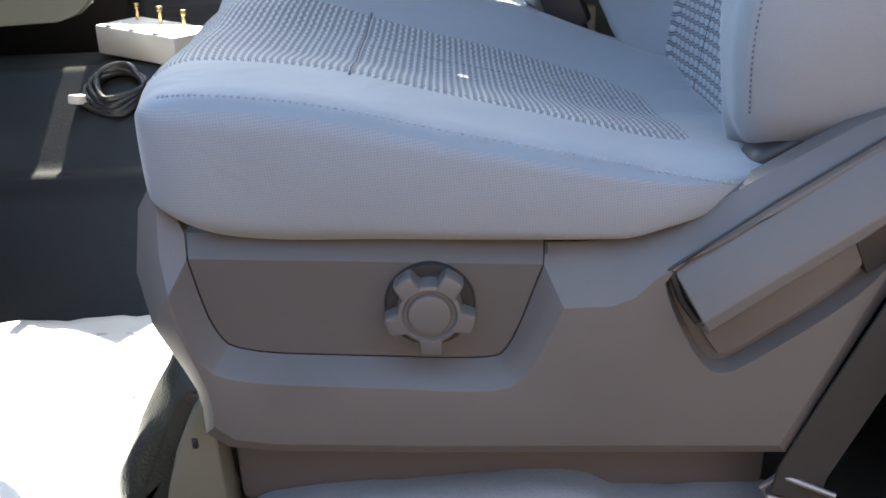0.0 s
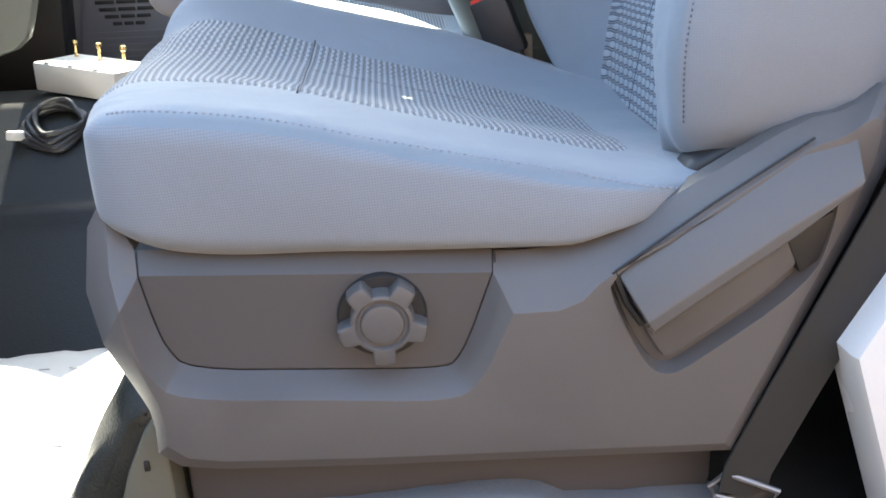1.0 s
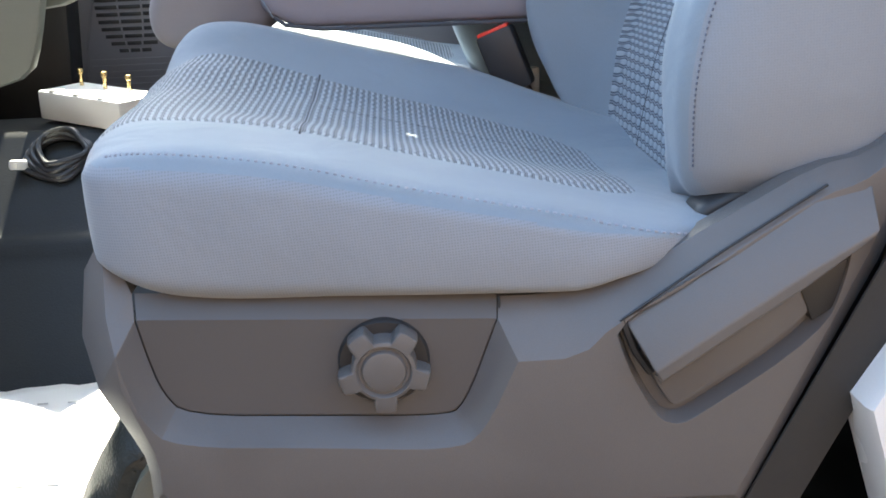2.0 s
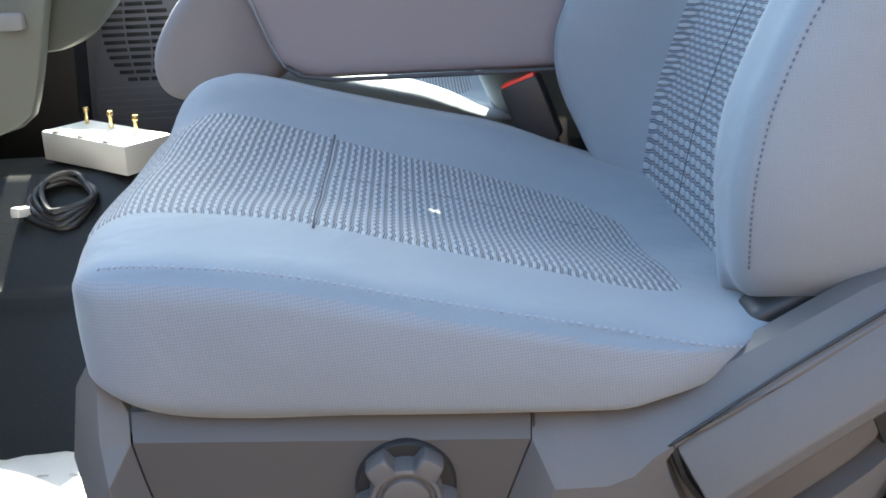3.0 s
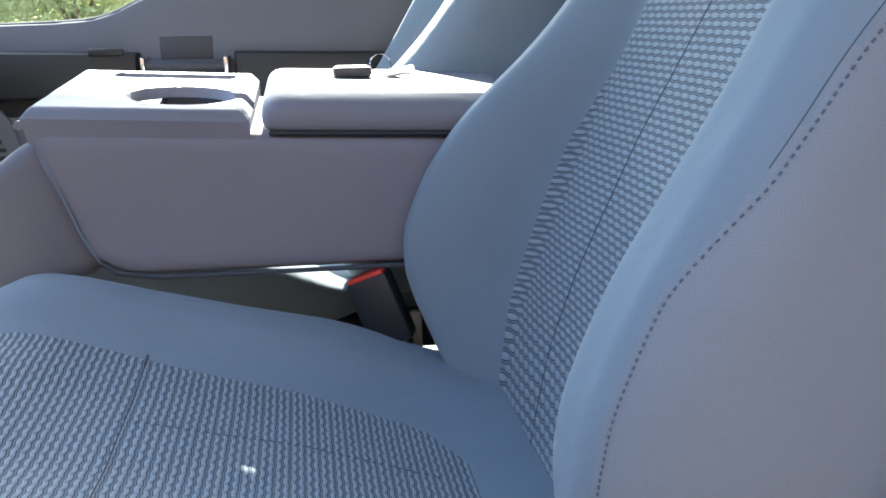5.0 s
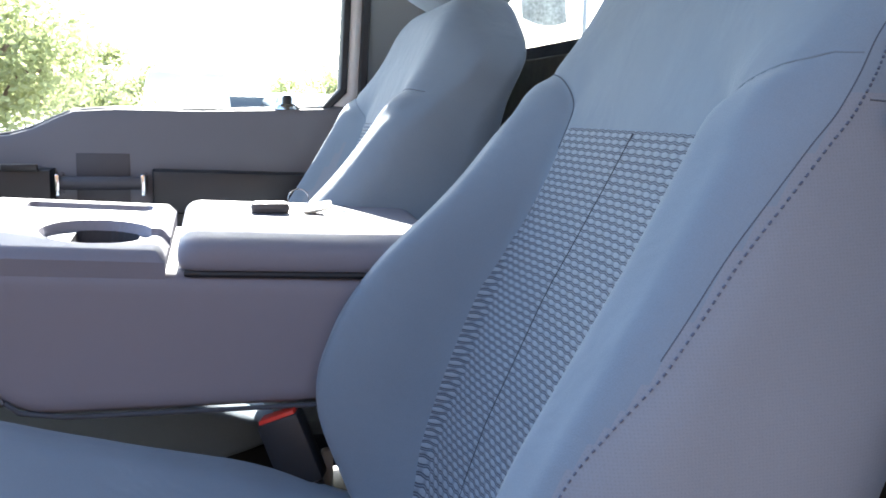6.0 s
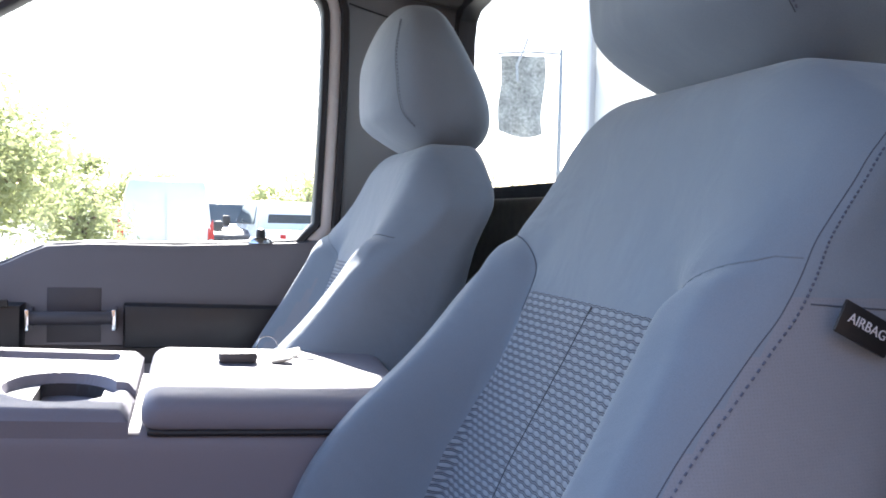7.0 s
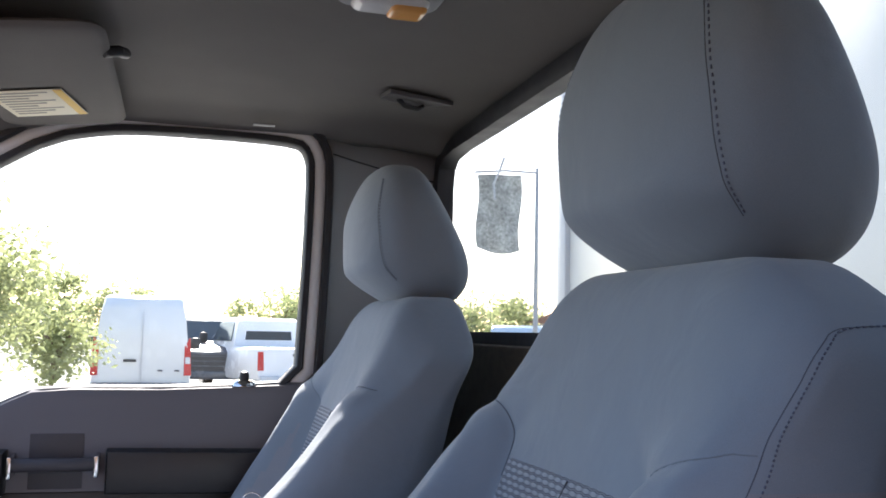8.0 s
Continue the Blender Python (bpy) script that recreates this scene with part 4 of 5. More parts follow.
part("key_bow", turned([(.002, 0), (.011, 0), (.012, .0015), (.011, .003), (.002, .003)], (.566, .772, FZ - .002), "z", 18), BRASS, keys)

# ---- cab shell ----
ROOF = 1.375


def floor_height(x, y):
    """Footwell floor, the sloping hump in the middle, and the toe board."""
    hump = (min(.290, max(0.0, .72 * (y - .47))) + .010 * math.exp(-((y - .675) / .012) ** 2)) * smoothstep(1.20, 1.00, y)
    hump = hump * (smoothstep(.30, .08, x) * .75 + .25)
    return hump + .35 * smoothstep(-.45, -.80, x)


floor = solid("floor", sheet(76, 170, lambda s, t: (-.80 + 1.90 * s, -.14 + 1.70 * t, floor_height(-.80 + 1.90 * s, -.14 + 1.70 * t))), RUBBER, "black grained vinyl cab floor with a raised hump", "floor", "structure")
W_OPEN = [(-0.62, 0.73), (-0.3, 0.735), (-0.02, 0.742), (0.05, 0.747), (0.095, 0.76), (0.135, 0.78), (0.172, 0.796), (0.25, 0.802), (0.42, 0.802), (0.56, 0.807), (0.694, 0.813), (0.7, 0.95), (0.706, 1.113), (0.708, 1.283), (0.7, 1.315), (0.683, 1.33), (0.583, 1.335), (0.4, 1.335), (0.289, 1.329), (0.179, 1.303), (0.077, 1.238), (-0.05, 1.155), (-0.62, 0.78)]

# ---- passenger door ----
DOOR_DARK = material("dark_door_plastic", (.070, .067, .076), .5, var=.08, big=6, grain=1300, bump=.35, depth=.0003)
door = thing("passenger_door", "dark grey plastic door trim with long armrest and pull handle, closed", "vehicle door")
top_line = [p for p in W_OPEN if p[1] < .82 and p[0] > -.61 and not (p[0] < -.1 and p[1] > .745)]
panel_poly = [(-.62, .02), (.735, .02), (.735, .80), (.72, .812)] + [(x, z) for x, z in reversed(top_line) if x < .70] + [(-.62, .73)]
part("trim_panel", prism(panel_poly, 1.455, 1.53, 0.022), DOOR_PLASTIC, door)
# armrest and recessed band
arm = part("armrest", prism([(.322, .594), (.735, .586), (.735, .672), (.322, .680)], 1.405, 1.458, 0.012), BLACK, door, "black padded armrest")
part("armrest_front", prism([(-.25, .596), (.138, .596), (.138, .680), (-.25, .690)], 1.405, 1.458, 0.012), BLACK, door)
part("switch_plate", block(.05, .115, 1.400, 1.412, .676, .690, .003), BLACK, door)
# flat plate for the recess, whose shade is put in the darker plastic
part("pull_recess_plate", prism([(.176, .60), (.278, .60), (.278, .710), (.176, .710)], 1.4525, 1.47, 0.004), DOOR_DARK, door, "flat plate behind the pull handle, darkened for the recess's shade")
part("lower_band", prism([(-.3, .560), (.735, .555), (.735, .592), (-.3, .598)], 1.4485, 1.458, 0.004), BLACK, door)
pull = part("pull_handle", tube([(.148 + .16 * k / 8, 1.412 - .006 * math.sin(math.pi * k / 8), .654) for k in range(9)], .013, 12), DOOR_DARK, door, "straight pull handle")
for x in (.150, .306):
    part("handle_bracket", block(x - .004, x + .004, 1.392, 1.458, .630, .672, .002), CHROME, door, "chrome handle bracket")
part("lock_knob_base", turned([(.004, .012), (.020, .012), (.026, .006), (.027, 0.0)], (.588, 1.478, .803), "z", 24), CHROME, door, "bright lock knob ring")
part("lock_knob", turned([(.010, 0.0), (.010, .018), (.008, .024), (.003, .026)], (.588, 1.478, .808), "z", 16), BLACK, door)
# speaker grille low in the door
grille = part("speaker_grille", prism(soften([(-.33, .20), (-.105, .20), (-.09, .56), (-.20, .60), (-.285, .47)], 2), 1.440, 1.458, .006), DOOR_PLASTIC, door, "slotted speaker grille")
for k in range(13):
    z = .545 - .0158 * k
    half = .078 * math.sqrt(max(0.05, 1 - ((z - .45) / .108) ** 2))
    for c in range(3):
        a = -.197 - half + 2 * half * c / 3
        part("slot", block(a + .002, a + 2 * half / 3 - .002, 1.4385, 1.4405, z - .0042, z + .0042, .0008), BLACK, grille)
for k in range(6):
    part("rib", block(-.30 + .004 * k, -.10, 1.4385, 1.4405, .335 - .014 * k, .338 - .014 * k, .0008), DOOR_PLASTIC, grille)

# window surround
w_open = ccw(soften(W_OPEN, 1))


def ring_plate(inner, outer, y0, y1, r=.004):
    n = len(inner)
    return rings([[(p[0], y1, p[1]) for p in outer], [(p[0], y0 + r, p[1]) for p in outer], [(p[0] * .8 + q[0] * .2, y0, p[1] * .8 + q[1] * .2) for p, q in zip(outer, inner)],
                  [(p[0] * .2 + q[0] * .8, y0, p[1] * .2 + q[1] * .8) for p, q in zip(outer, inner)], [(p[0], y0 + r, p[1]) for p in inner], [(p[0], y1, p[1]) for p in inner]], False, False)


window_1 = thing("window_1", "passenger side window with black rubber seals, bright daylight behind", "window", kind="structure")
part("window_seal", ring_plate(w_open, offset(w_open, -.016), 1.468, 1.515), SEAL, window_1)
part("window_frame", ring_plate(offset(w_open, -.016), offset(w_open, -.040), 1.474, 1.54), WHITE_PAINT, window_1, "white painted door frame")
part("door_seal", ring_plate(offset(w_open, -.040), offset(w_open, -.058), 1.462, 1.54, .008), SEAL, window_1)
pane = part("pane", prism(w_open, 1.507, 1.511, .0005), GLASS, window_1)
pane.visible_shadow = False

# pillar trim behind the door
wall_east = solid("wall_east", join([sheet(14, 20, lambda s, t: (.752 + .285 * s, 1.482 + .10 * math.sin(s * math.pi / 2), .0 + 1.37 * t)),
                                     sheet(14, 2, lambda s, t: (.752 + .285 * s, 1.54 + .10 * t, 1.37))]), TRIM, "grey plastic pillar trim", "wall", "structure")
mod = wall_east.modifiers.new("thick", 'SOLIDIFY')
mod.thickness, mod.offset = .03, 1.0
part("trim_split", tube([(.765 + .27 * k / 8, 1.484 + .098 * math.sin(k / 8 * math.pi / 2) - .001, 1.318 - .004 * k) for k in range(9)], .0018, 6), SEAL, wall_east)

# rear wall and window
R_OPEN = ccw([(-.12, .93), (-.10, .908), (1.50, .908), (1.535, .93), (1.548, 1.0), (1.545, 1.27), (1.53, 1.320), (1.49, 1.346), (1.40, 1.353), (.7, 1.357), (-.08, 1.357), (-.12, 1.33)])
wall_rear = solid("wall_rear", join([block(1.035, 1.065, -.20, 1.66, -.02, .912, .004),
                                     block(1.036, 1.064, 1.538, 1.66, .908, 1.358, .004), block(1.036, 1.064, -.20, -.112, .908, 1.358, .004)]), TRIM, "grey rear cab wall around the back window", "wall", "structure")
part("upper_trim", block(1.035, 1.065, -.20, 1.66, 1.352, 1.42, .004), HEADLINER, wall_rear, "dark grey fabric strip over the back window")
part("carpet_panel", block(1.000, 1.030, -.14, 1.57, .0, .905, .01), CARPET, wall_rear, "brown-grey carpeted back panel")
window_2 = thing("window_2", "rear cab window in a black rubber surround", "window", kind="structure")
ro = [(y, z) for y, z in R_OPEN]
n_in, n_out = offset(ro, .020), offset(ro, -.022)
part("window_seal", rings([[(1.06, a, b) for a, b in n_out], [(1.020, a, b) for a, b in n_out], [(1.014, a, b) for a, b in offset(ro, 0.0)], [(1.020, a, b) for a, b in n_in], [(1.06, a, b) for a, b in n_in]], False, False), SEAL, window_2)
pane2 = part("pane", rings([[(1.046, a, b) for a, b in ro], [(1.050, a, b) for a, b in ro]]), GLASS, window_2)
pane2.visible_shadow = False

# unseen header rail over the driver's door opening, added to cut high sky light
rail = solid("door_header", prism([(-.05, 1.30), (.78, 1.318), (1.07, 1.318), (1.07, 1.44), (-.05, 1.44)], -.20, -.135, .015), TRIM, "unseen grey trim added over the driver's door opening", "trim", "structure")

# ---- headliner ----
def liner(s, t):
    x, y = .06 + .985 * s, -.16 + 1.68 * t
    z = ROOF + .012 * (1 - ((y - .69) / .85) ** 2)
    z -= .014 * smoothstep(.16, 0.0, 1.045 - x) + .045 * smoothstep(.22, .0, x - .06) + .028 * smoothstep(.16, 0.0, 1.52 - y)
    return (x, y, z)


ceiling = solid("ceiling", sheet(40, 60, liner), HEADLINER, "dark grey fabric headliner", "ceiling", "structure")
mod = ceiling.modifiers.new("thick", 'SOLIDIFY')
mod.thickness, mod.offset = .03, 1.0
roof = solid("roof", block(.03, 1.10, -.18, 1.60, 1.44, 1.47, .012), WHITE_PAINT, "white painted cab roof", "roof", "structure")
# sun visor
visor = thing("sun_visor", "grey fabric sun visor with a printed warning label, folded up", "sun visor")
part("visor_board", pillow((.115, .325, .011), (.04, .05, .010), lambda p: Vector((.212 + p.x, 1.128 + p.y, 1.326 + p.z + .10 * (p.x + .115))), (14, 20, 6)), HEADLINER, visor)
part("visor_pivot", tube([(.318, .935, 1.343), (.338, .945, 1.350), (.346, .985, 1.358)], .009, 10), BLACK, visor, "black visor pivot")
lab = part("warning_label", block(.140, .268, 1.065, 1.245, 1.3215, 1.3225, .0004), material("label_paper", (.72, .66, .50), .6, var=.05, big=30, grain=800, bump=.05), visor, "cream printed warning label")
lab.matrix_local = Matrix.Translation((.193, 1.215, 1.320)) @ Euler((0, radians(-5.7), radians(-9))).to_matrix().to_4x4() @ Matrix.Translation((-.21, -1.15, -1.3225))

# driver's side pillar trim, and an unseen wall added to shape the light
wall_west = solid("wall_west", prism(soften([(.835, 1.40), (.845, 1.10), (.86, .98), (.88, .80), (.92, .40), (1.07, .40), (1.07, 1.40)], 1), -.17, -.125, .012), TRIM, "grey plastic pillar trim beside the driver", "wall", "structure")
BOUNCE_BROWN = material("unseen_wall_brown", (.115, .074, .049), .95, var=.15, big=.8, grain=90, bump=.5, depth=.004)
unseen_wall_south = solid("unseen_wall_south", block(-30, 30, -6.4, -6.0, -.76, 4.0, .05), BOUNCE_BROWN, "unseen brown wall added to block low sky and bounce warm light", "wall", "structure")

INK = material("grey_ink", (.30, .28, .24), .7, var=.1, big=60, grain=900, bump=0)
YELLOW = material("yellow_ink", (.70, .45, .08), .6, var=.1, big=60, grain=900, bump=0)
part("label_band", block(.252, .267, 1.067, 1.243, 1.3207, 1.3216, .0003), YELLOW, lab)
for k in range(9):
    a = 1.078 + .0175 * k
    part("print_bar", block(.150, .240 - .02 * (k % 3), a, a + .006, 1.3209, 1.3216, .0002), INK, lab)
part("headliner_label", block(.58, .625, 1.395, 1.408, 1.3515, 1.3535, .0005), material("pale_label", (.42, .42, .41), .6, bump=0), ceiling, "small pale printed label")

# ---- dashboard ----
def extrude_y(poly, y0, y1, r=.012):
    return prism(poly, y0, y1, r)


FASCIA = material("green_grey_plastic", (.15, .165, .15), .5, var=.10, big=6, grain=1300, bump=.4, depth=.0003)
KNEE = material("dark_green_grey_plastic", (.060, .070, .064), .5, var=.10, big=6, grain=1300, bump=.4, depth=.0003)
dash = thing("dashboard", "grey plastic dashboard with a lower centre stack", "dashboard")
part("dash_body", extrude_y(soften([(-.85, .50), (-.52, .46), (-.36, .49), (-.27, .58), (-.27, .78), (-.45, .87), (-.85, .90)], 2), .90, 1.45, .02), PLASTIC, dash)
part("dash_body", extrude_y(soften([(-.85, .50), (-.52, .46), (-.36, .49), (-.27, .58), (-.27, .78), (-.45, .87), (-.85, .90)], 2), -.12, .60, .02), PLASTIC, dash)
part("lower_fascia", extrude_y(soften([(-.85, .38), (-.225, .383), (-.160, .402), (-.140, .45), (-.118, .53), (-.104, .585), (-.112, .66), (-.85, .72)], 1), .705, .728, .008), FASCIA, dash, "pale grey lower centre fascia")
part("fascia_tab", block(-.172, -.138, .688, .707, .532, .556, .005), TRIM, dash)
part("firewall", block(-.86, -.82, -.14, 1.5, .0, .9, .01), BLACK, dash)

part("knee_panel", extrude_y(soften([(-.50, .70), (.008, .665), (-.018, .572), (-.054, .532), (-.084, .508), (-.13, .492), (-.50, .48)], 2), .745, .775, .010), KNEE, dash, "curved grey knee panel")

kick = solid("kick_panel", prism([(-.80, .0), (-.335, .0), (-.325, .30), (-.312, .45), (-.30, .60), (-.80, .60)], 1.375, 1.452, .012), BLACK, "black plastic footwell kick panel", "trim", "structure")

# steering wheel on its column
wheel = thing("steering_wheel", "glossy black leather steering wheel on a grey column", "steering wheel")
LEATHER = material("black_leather", (.03, .03, .032), .28, var=.15, big=20, grain=500, bump=.2, depth=.0003)
WC, down = Vector((.082, .285, .840)), Vector((math.sin(.43), 0, -math.cos(.43)))
axle = Vector((-math.cos(.43), 0, -math.sin(.43)))
part("rim", tube([WC + Vector((0, 1, 0)) * .19 * math.sin(a) + down * .19 * math.cos(a) for a in (2 * math.pi * k / 48 for k in range(48))], .0165, 14, True), LEATHER, wheel)
part("hub", pillow((.025, .065, .06), (.02, .04, .04), lambda p: WC + axle * (p.x + .03) + Vector((0, 1, 0)) * p.y - down * p.z, (8, 12, 12)), BLACK, wheel)
for a in (radians(95), radians(-95), 0.0):
    d = Vector((0, 1, 0)) * math.sin(a) + down * math.cos(a)
    part("spoke", tube([WC + axle * .03 + d * .04, WC + axle * .015 + d * .12, WC + d * .185], .012, 10), BLACK, wheel)
part("column", tube([WC + axle * .04, WC + axle * .22, WC + axle * .42], .035, 16), PLASTIC, wheel)

# ---- floor things ----
mat_ob = solid("paper_floor_mat", sheet(30, 24, lambda s, t: (-.62 + .735 * s, .02 + (.445 + .02 * s + .004 * math.sin(40 * s) + .003 * math.sin(93 * s)) * t, .006 + .003 * noise.noise((s * 6, t * 5, 0))+ .0)), WHITE_PLASTIC, "white paper floor mat lying in the sunlit footwell", "floor mat")
mod = mat_ob.modifiers.new("thick", 'SOLIDIFY')
mod.thickness = .0015
part("embossing", join([block(-.34 + .040 * i + .02 * (j % 2), -.326 + .040 * i + .02 * (j % 2), .06 + .033 * j, .0616 + .033 * j, .009, .0105, .0004) for i in range(11) for j in range(12)]), material("grey_emboss", (.42, .42, .42), .6, bump=0), mat_ob, "short embossed grey lines")["kind"] = "stuff"
bx = thing("junction_box", "white plastic box with three brass terminals on the floor hump", "box")
case = block(-.075, .125, -.050, .050, .0, .050, .004)
part("case", case, WHITE_PLASTIC, bx)
for k in range(3):
    x = -.048 + .060 * k
    part("terminal", turned([(.0035, 0.0), (.0035, .022), (.0055, .024), (.0055, .030), (.0045, .0315), (.0015, .0315)], (x, .024, .048), "z", 12), BRASS, bx)
    part("socket", turned([(.0140, -.002), (.0140, .0012), (.0120, .0020), (.002, .0022)], (x + .006, -.034, .0495), "z", 24), BLACK, bx)
bx.matrix_world = Matrix.Translation((-.155, .946, .294)) @ Euler((0, radians(3), radians(-33))).to_matrix().to_4x4()
CABLE = material("cable_rubber", (.040, .040, .044), .35, var=.15, big=30, grain=700, bump=.2)
cord = thing("coiled_cable", "coiled black power cable with a white plug", "cable")
for k in range(4):
    pts = [(-.182 + (.050 - .004 * k) * math.cos(t) + .005 * math.sin(3 * t + k) + .004 * k, .815 + (.036 - .002 * k) * math.sin(t) + .004 * math.sin(2 * t + k), floor_height(-.19, .815 + (.036 - .002 * k) * math.sin(t)) + .0055 + .0062 * k + .003 * math.sin(2 * t + 1.3 * k)) for t in (2 * math.pi * j / 36 for j in range(36))]
    part("loop", tube(pts, .0050, 8, True), CABLE, cord)
part("plug", block(-.024, .024, -.009, .009, -.008, .008, .004), WHITE_PLASTIC, cord, "white plug").matrix_local = Matrix.Translation((-.232, .800, floor_height(-.232, .800) + .012)) @ Euler((0, radians(12), radians(72))).to_matrix().to_4x4()

# ---- white body side at the rear of the door opening ----
jamb = solid("door_jamb", prism([(.735, .215), (.80, .02), (.84, -.12), (1.3, -.12), (1.3, .8), (.93, .62), (.80, .34)], -.075, -.02, .01), WHITE_PAINT, "white painted body side behind the belt", "door jamb", "structure")
sill = solid("door_sill", block(-.75, 1.05, -.16, -.02, -.09, .0, .02), BLACK, "black plastic door sill", "door sill", "structure")

# ---- the driver's door, swung wide open on its front hinges ----
open_door = thing("driver_door", "dark grey plastic trimmed driver's door standing wide open", "vehicle door")
part("trim_panel", prism([(0, -.02), (1.12, -.02), (1.14, .78), (1.05, .81), (.30, .79), (0, .74)], .0, -.07, .02), DOOR_DARK, open_door)
part("outer_skin", prism([(-.01, -.03), (1.13, -.03), (1.15, .79), (-.01, .76)], -.12, -.074, .02), WHITE_PAINT, open_door, "white painted outer skin")
part("armrest", prism([(.35, .50), (1.08, .50), (1.08, .59), (.35, .60)], .05, .0, .012), BLACK, open_door, "black padded armrest")
part("window_frame", tube([(.02, -.05, .76), (.62, -.05, 1.28), (.72, -.05, 1.33), (1.08, -.05, 1.34), (1.13, -.05, 1.28), (1.12, -.05, .80)], .022, 10), SEAL, open_door)
open_door.matrix_world = Matrix.Translation((-.50, -.20, .0)) @ Euler((0, 0, radians(-68))).to_matrix().to_4x4()

# ---- dome lamp and coat hook ----
lamp = thing("dome_lamp", "clear and amber ceiling dome lamp", "lamp")
AMBER = material("amber_lens", (.85, .42, .12), .15, var=.05, big=40, grain=500, bump=0)
CLEAR = material("clear_lens", (.75, .75, .73), .12, var=.05, big=60, grain=300, bump=.1)
part("bezel", pillow((.085, .05, .012), (.03, .03, .010), lambda p: Vector((.705 + .85 * p.x, .662 + .8 * p.y, 1.384 + p.z)), (12, 12, 6)), TRIM, lamp)
part("clear_lens", pillow((.062, .036, .012), (.02, .02, .010), lambda p: Vector((.705 + .85 * p.x, .662 + .8 * p.y, 1.374 + p.z)), (12, 12, 6)), CLEAR, lamp, "clear ribbed lens")
part("amber_lens", pillow((.030, .028, .008), (.012, .012, .006), lambda p: Vector((.728 + .85 * p.x, .662 + .8 * p.y, 1.364 + p.z)), (8, 8, 6)), AMBER, lamp, "amber lens")
hook = thing("coat_hook", "dark plastic coat hook plate on the headliner", "hook")
part("plate", prism([(-.05, -.022), (.05, -.03), (.03, .035), (-.035, .022)], -.003, .003, .002, to=lambda a, b, c: (a, c, b)), PLASTIC_DARK, hook)
part("hook", tube([(-.02, 0, -.003), (-.01, 0, -.010), (.012, 0, -.011), (.022, 0, -.006)], .0035, 8), BLACK, hook)
hook.matrix_world = Matrix.Translation((.862, 1.17, 1.376)) @ Euler((radians(5), 0, radians(24))).to_matrix().to_4x4() @ Matrix.Scale(1.45, 4)

GREY_TRIM = material("pale_grey_trim", (.55, .56, .57), .4, var=.06, big=5, grain=300, bump=.1)
# ---- box trailer parked behind the cab ----
CREAM = material("cream_paint", (.64, .64, .60), .35, var=.05, big=1.5, grain=200, bump=.05)
cargo = thing("box_trailer", "cream white box trailer standing close behind the cab", "trailer")
part("box", block(2.42, 7.0, -1.2, 4.0, -.35, 2.9, .04), CREAM, cargo)
part("edge_trim", block(2.39, 2.46, 3.90, 4.02, -.35, 2.92, .012), GREY_TRIM, cargo, "pale grey corner strip")
part("top_rail", block(2.39, 2.46, -1.2, 4.0, 2.86, 2.94, .012), GREY_TRIM, cargo)
for k in range(4):
    part("panel_rib", block(2.405, 2.43, -.9 + 1.2 * k, -.87 + 1.2 * k, -.3, 2.85, .004), GREY_TRIM, cargo)
for sx in (3.4, 5.6):
    for sy in (-.9, 3.7):
        part("wheel", turned([(.05, -.10), (.33, -.10), (.38, -.06), (.38, .06), (.33, .10), (.05, .10)], (sx, sy, -.37), "y", 24), BLACK, cargo)

# ---- outside ----
GZ = -.75
ASPHALT = material("worn_asphalt", (.060, .052, .044), .9, var=.15, big=.6, grain=60, bump=.4, depth=.004)
ground = solid("ground", sheet(60, 60, lambda s, t: (-800 + 1600 * s, -800 + 1600 * t, GZ)), ASPHALT, "worn grey-brown asphalt parking lot", "ground", "structure")
CONCRETE = material("pale_concrete", (.44, .42, .385), .9, var=.12, big=.5, grain=40, bump=.3, depth=.003)
lot = solid("pavement", sheet(24, 24, lambda q, w: (-60 + 140 * q, 2.4 + 90 * w, GZ + .006)), CONCRETE, "pale sunlit concrete parking lot", "pavement", "structure")
TYRE = material("tyre", (.02, .02, .02), .8, var=.2, big=20, grain=200, bump=.3)
RIM = material("rim", (.5, .5, .52), .3, metal=.8, var=.1, big=10, grain=200, bump=0)
CARGLASS = material("dark_glass", (.05, .07, .08), .05, var=.1, big=4, grain=50, bump=0)
TAIL = material("tail_red", (.5, .03, .03), .2, var=.1, big=20, grain=100, bump=0)
GREYPAINT = material("grey_paint", (.10, .11, .13), .25, var=.1, big=3, grain=100, bump=0)


HEADLAMP = material("headlamp_glass", (.62, .64, .66), .12, var=.1, big=20, grain=100, bump=0)


def loft(sections):
    """Body through cross sections (x, half width low, half width high, z low, z high), edges rounded."""
    loops = []
    for x, wl, wh, zl, zh in sections:
        r = min(.10, .3 * (zh - zl), .4 * wh)
        half = [(0, zl), (wl - r, zl), (wl - .3 * r, zl + .3 * r), (wl, zl + r), (wl + (wh - wl) * .6, zl + (zh - zl) * .6), (wh, zh - r), (wh - .3 * r, zh - .3 * r), (wh - r, zh), (0, zh)]
        loop = [(x, -y, z) for y, z in half] + [(x, y, z) for y, z in reversed(half[1:-1])]
        loops.append(loop)
    return rings(loops)


def slab(corners, out, thick=.02):
    """Thin pane through four corners, raised along out."""
    o = Vector(out)
    return rings([[Vector(c) + o * .006 for c in corners], [Vector(c) - o * thick for c in corners]])


def wheels(v, half, xs):
    for x in xs:
        for s in (-1, 1):
            w = part("wheel", turned([(.05, -.11), (.30, -.11), (.35, -.07), (.35, .07), (.30, .11), (.05, .11)], (x, s * (half - .12), .35), "y", 28), TYRE, v)
            part("rim", turned([(.03, -.02), (.20, -.02), (.22, 0), (.20, .02), (.03, .02)], (x, s * (half - .005), .35), "y", 20), RIM, w)


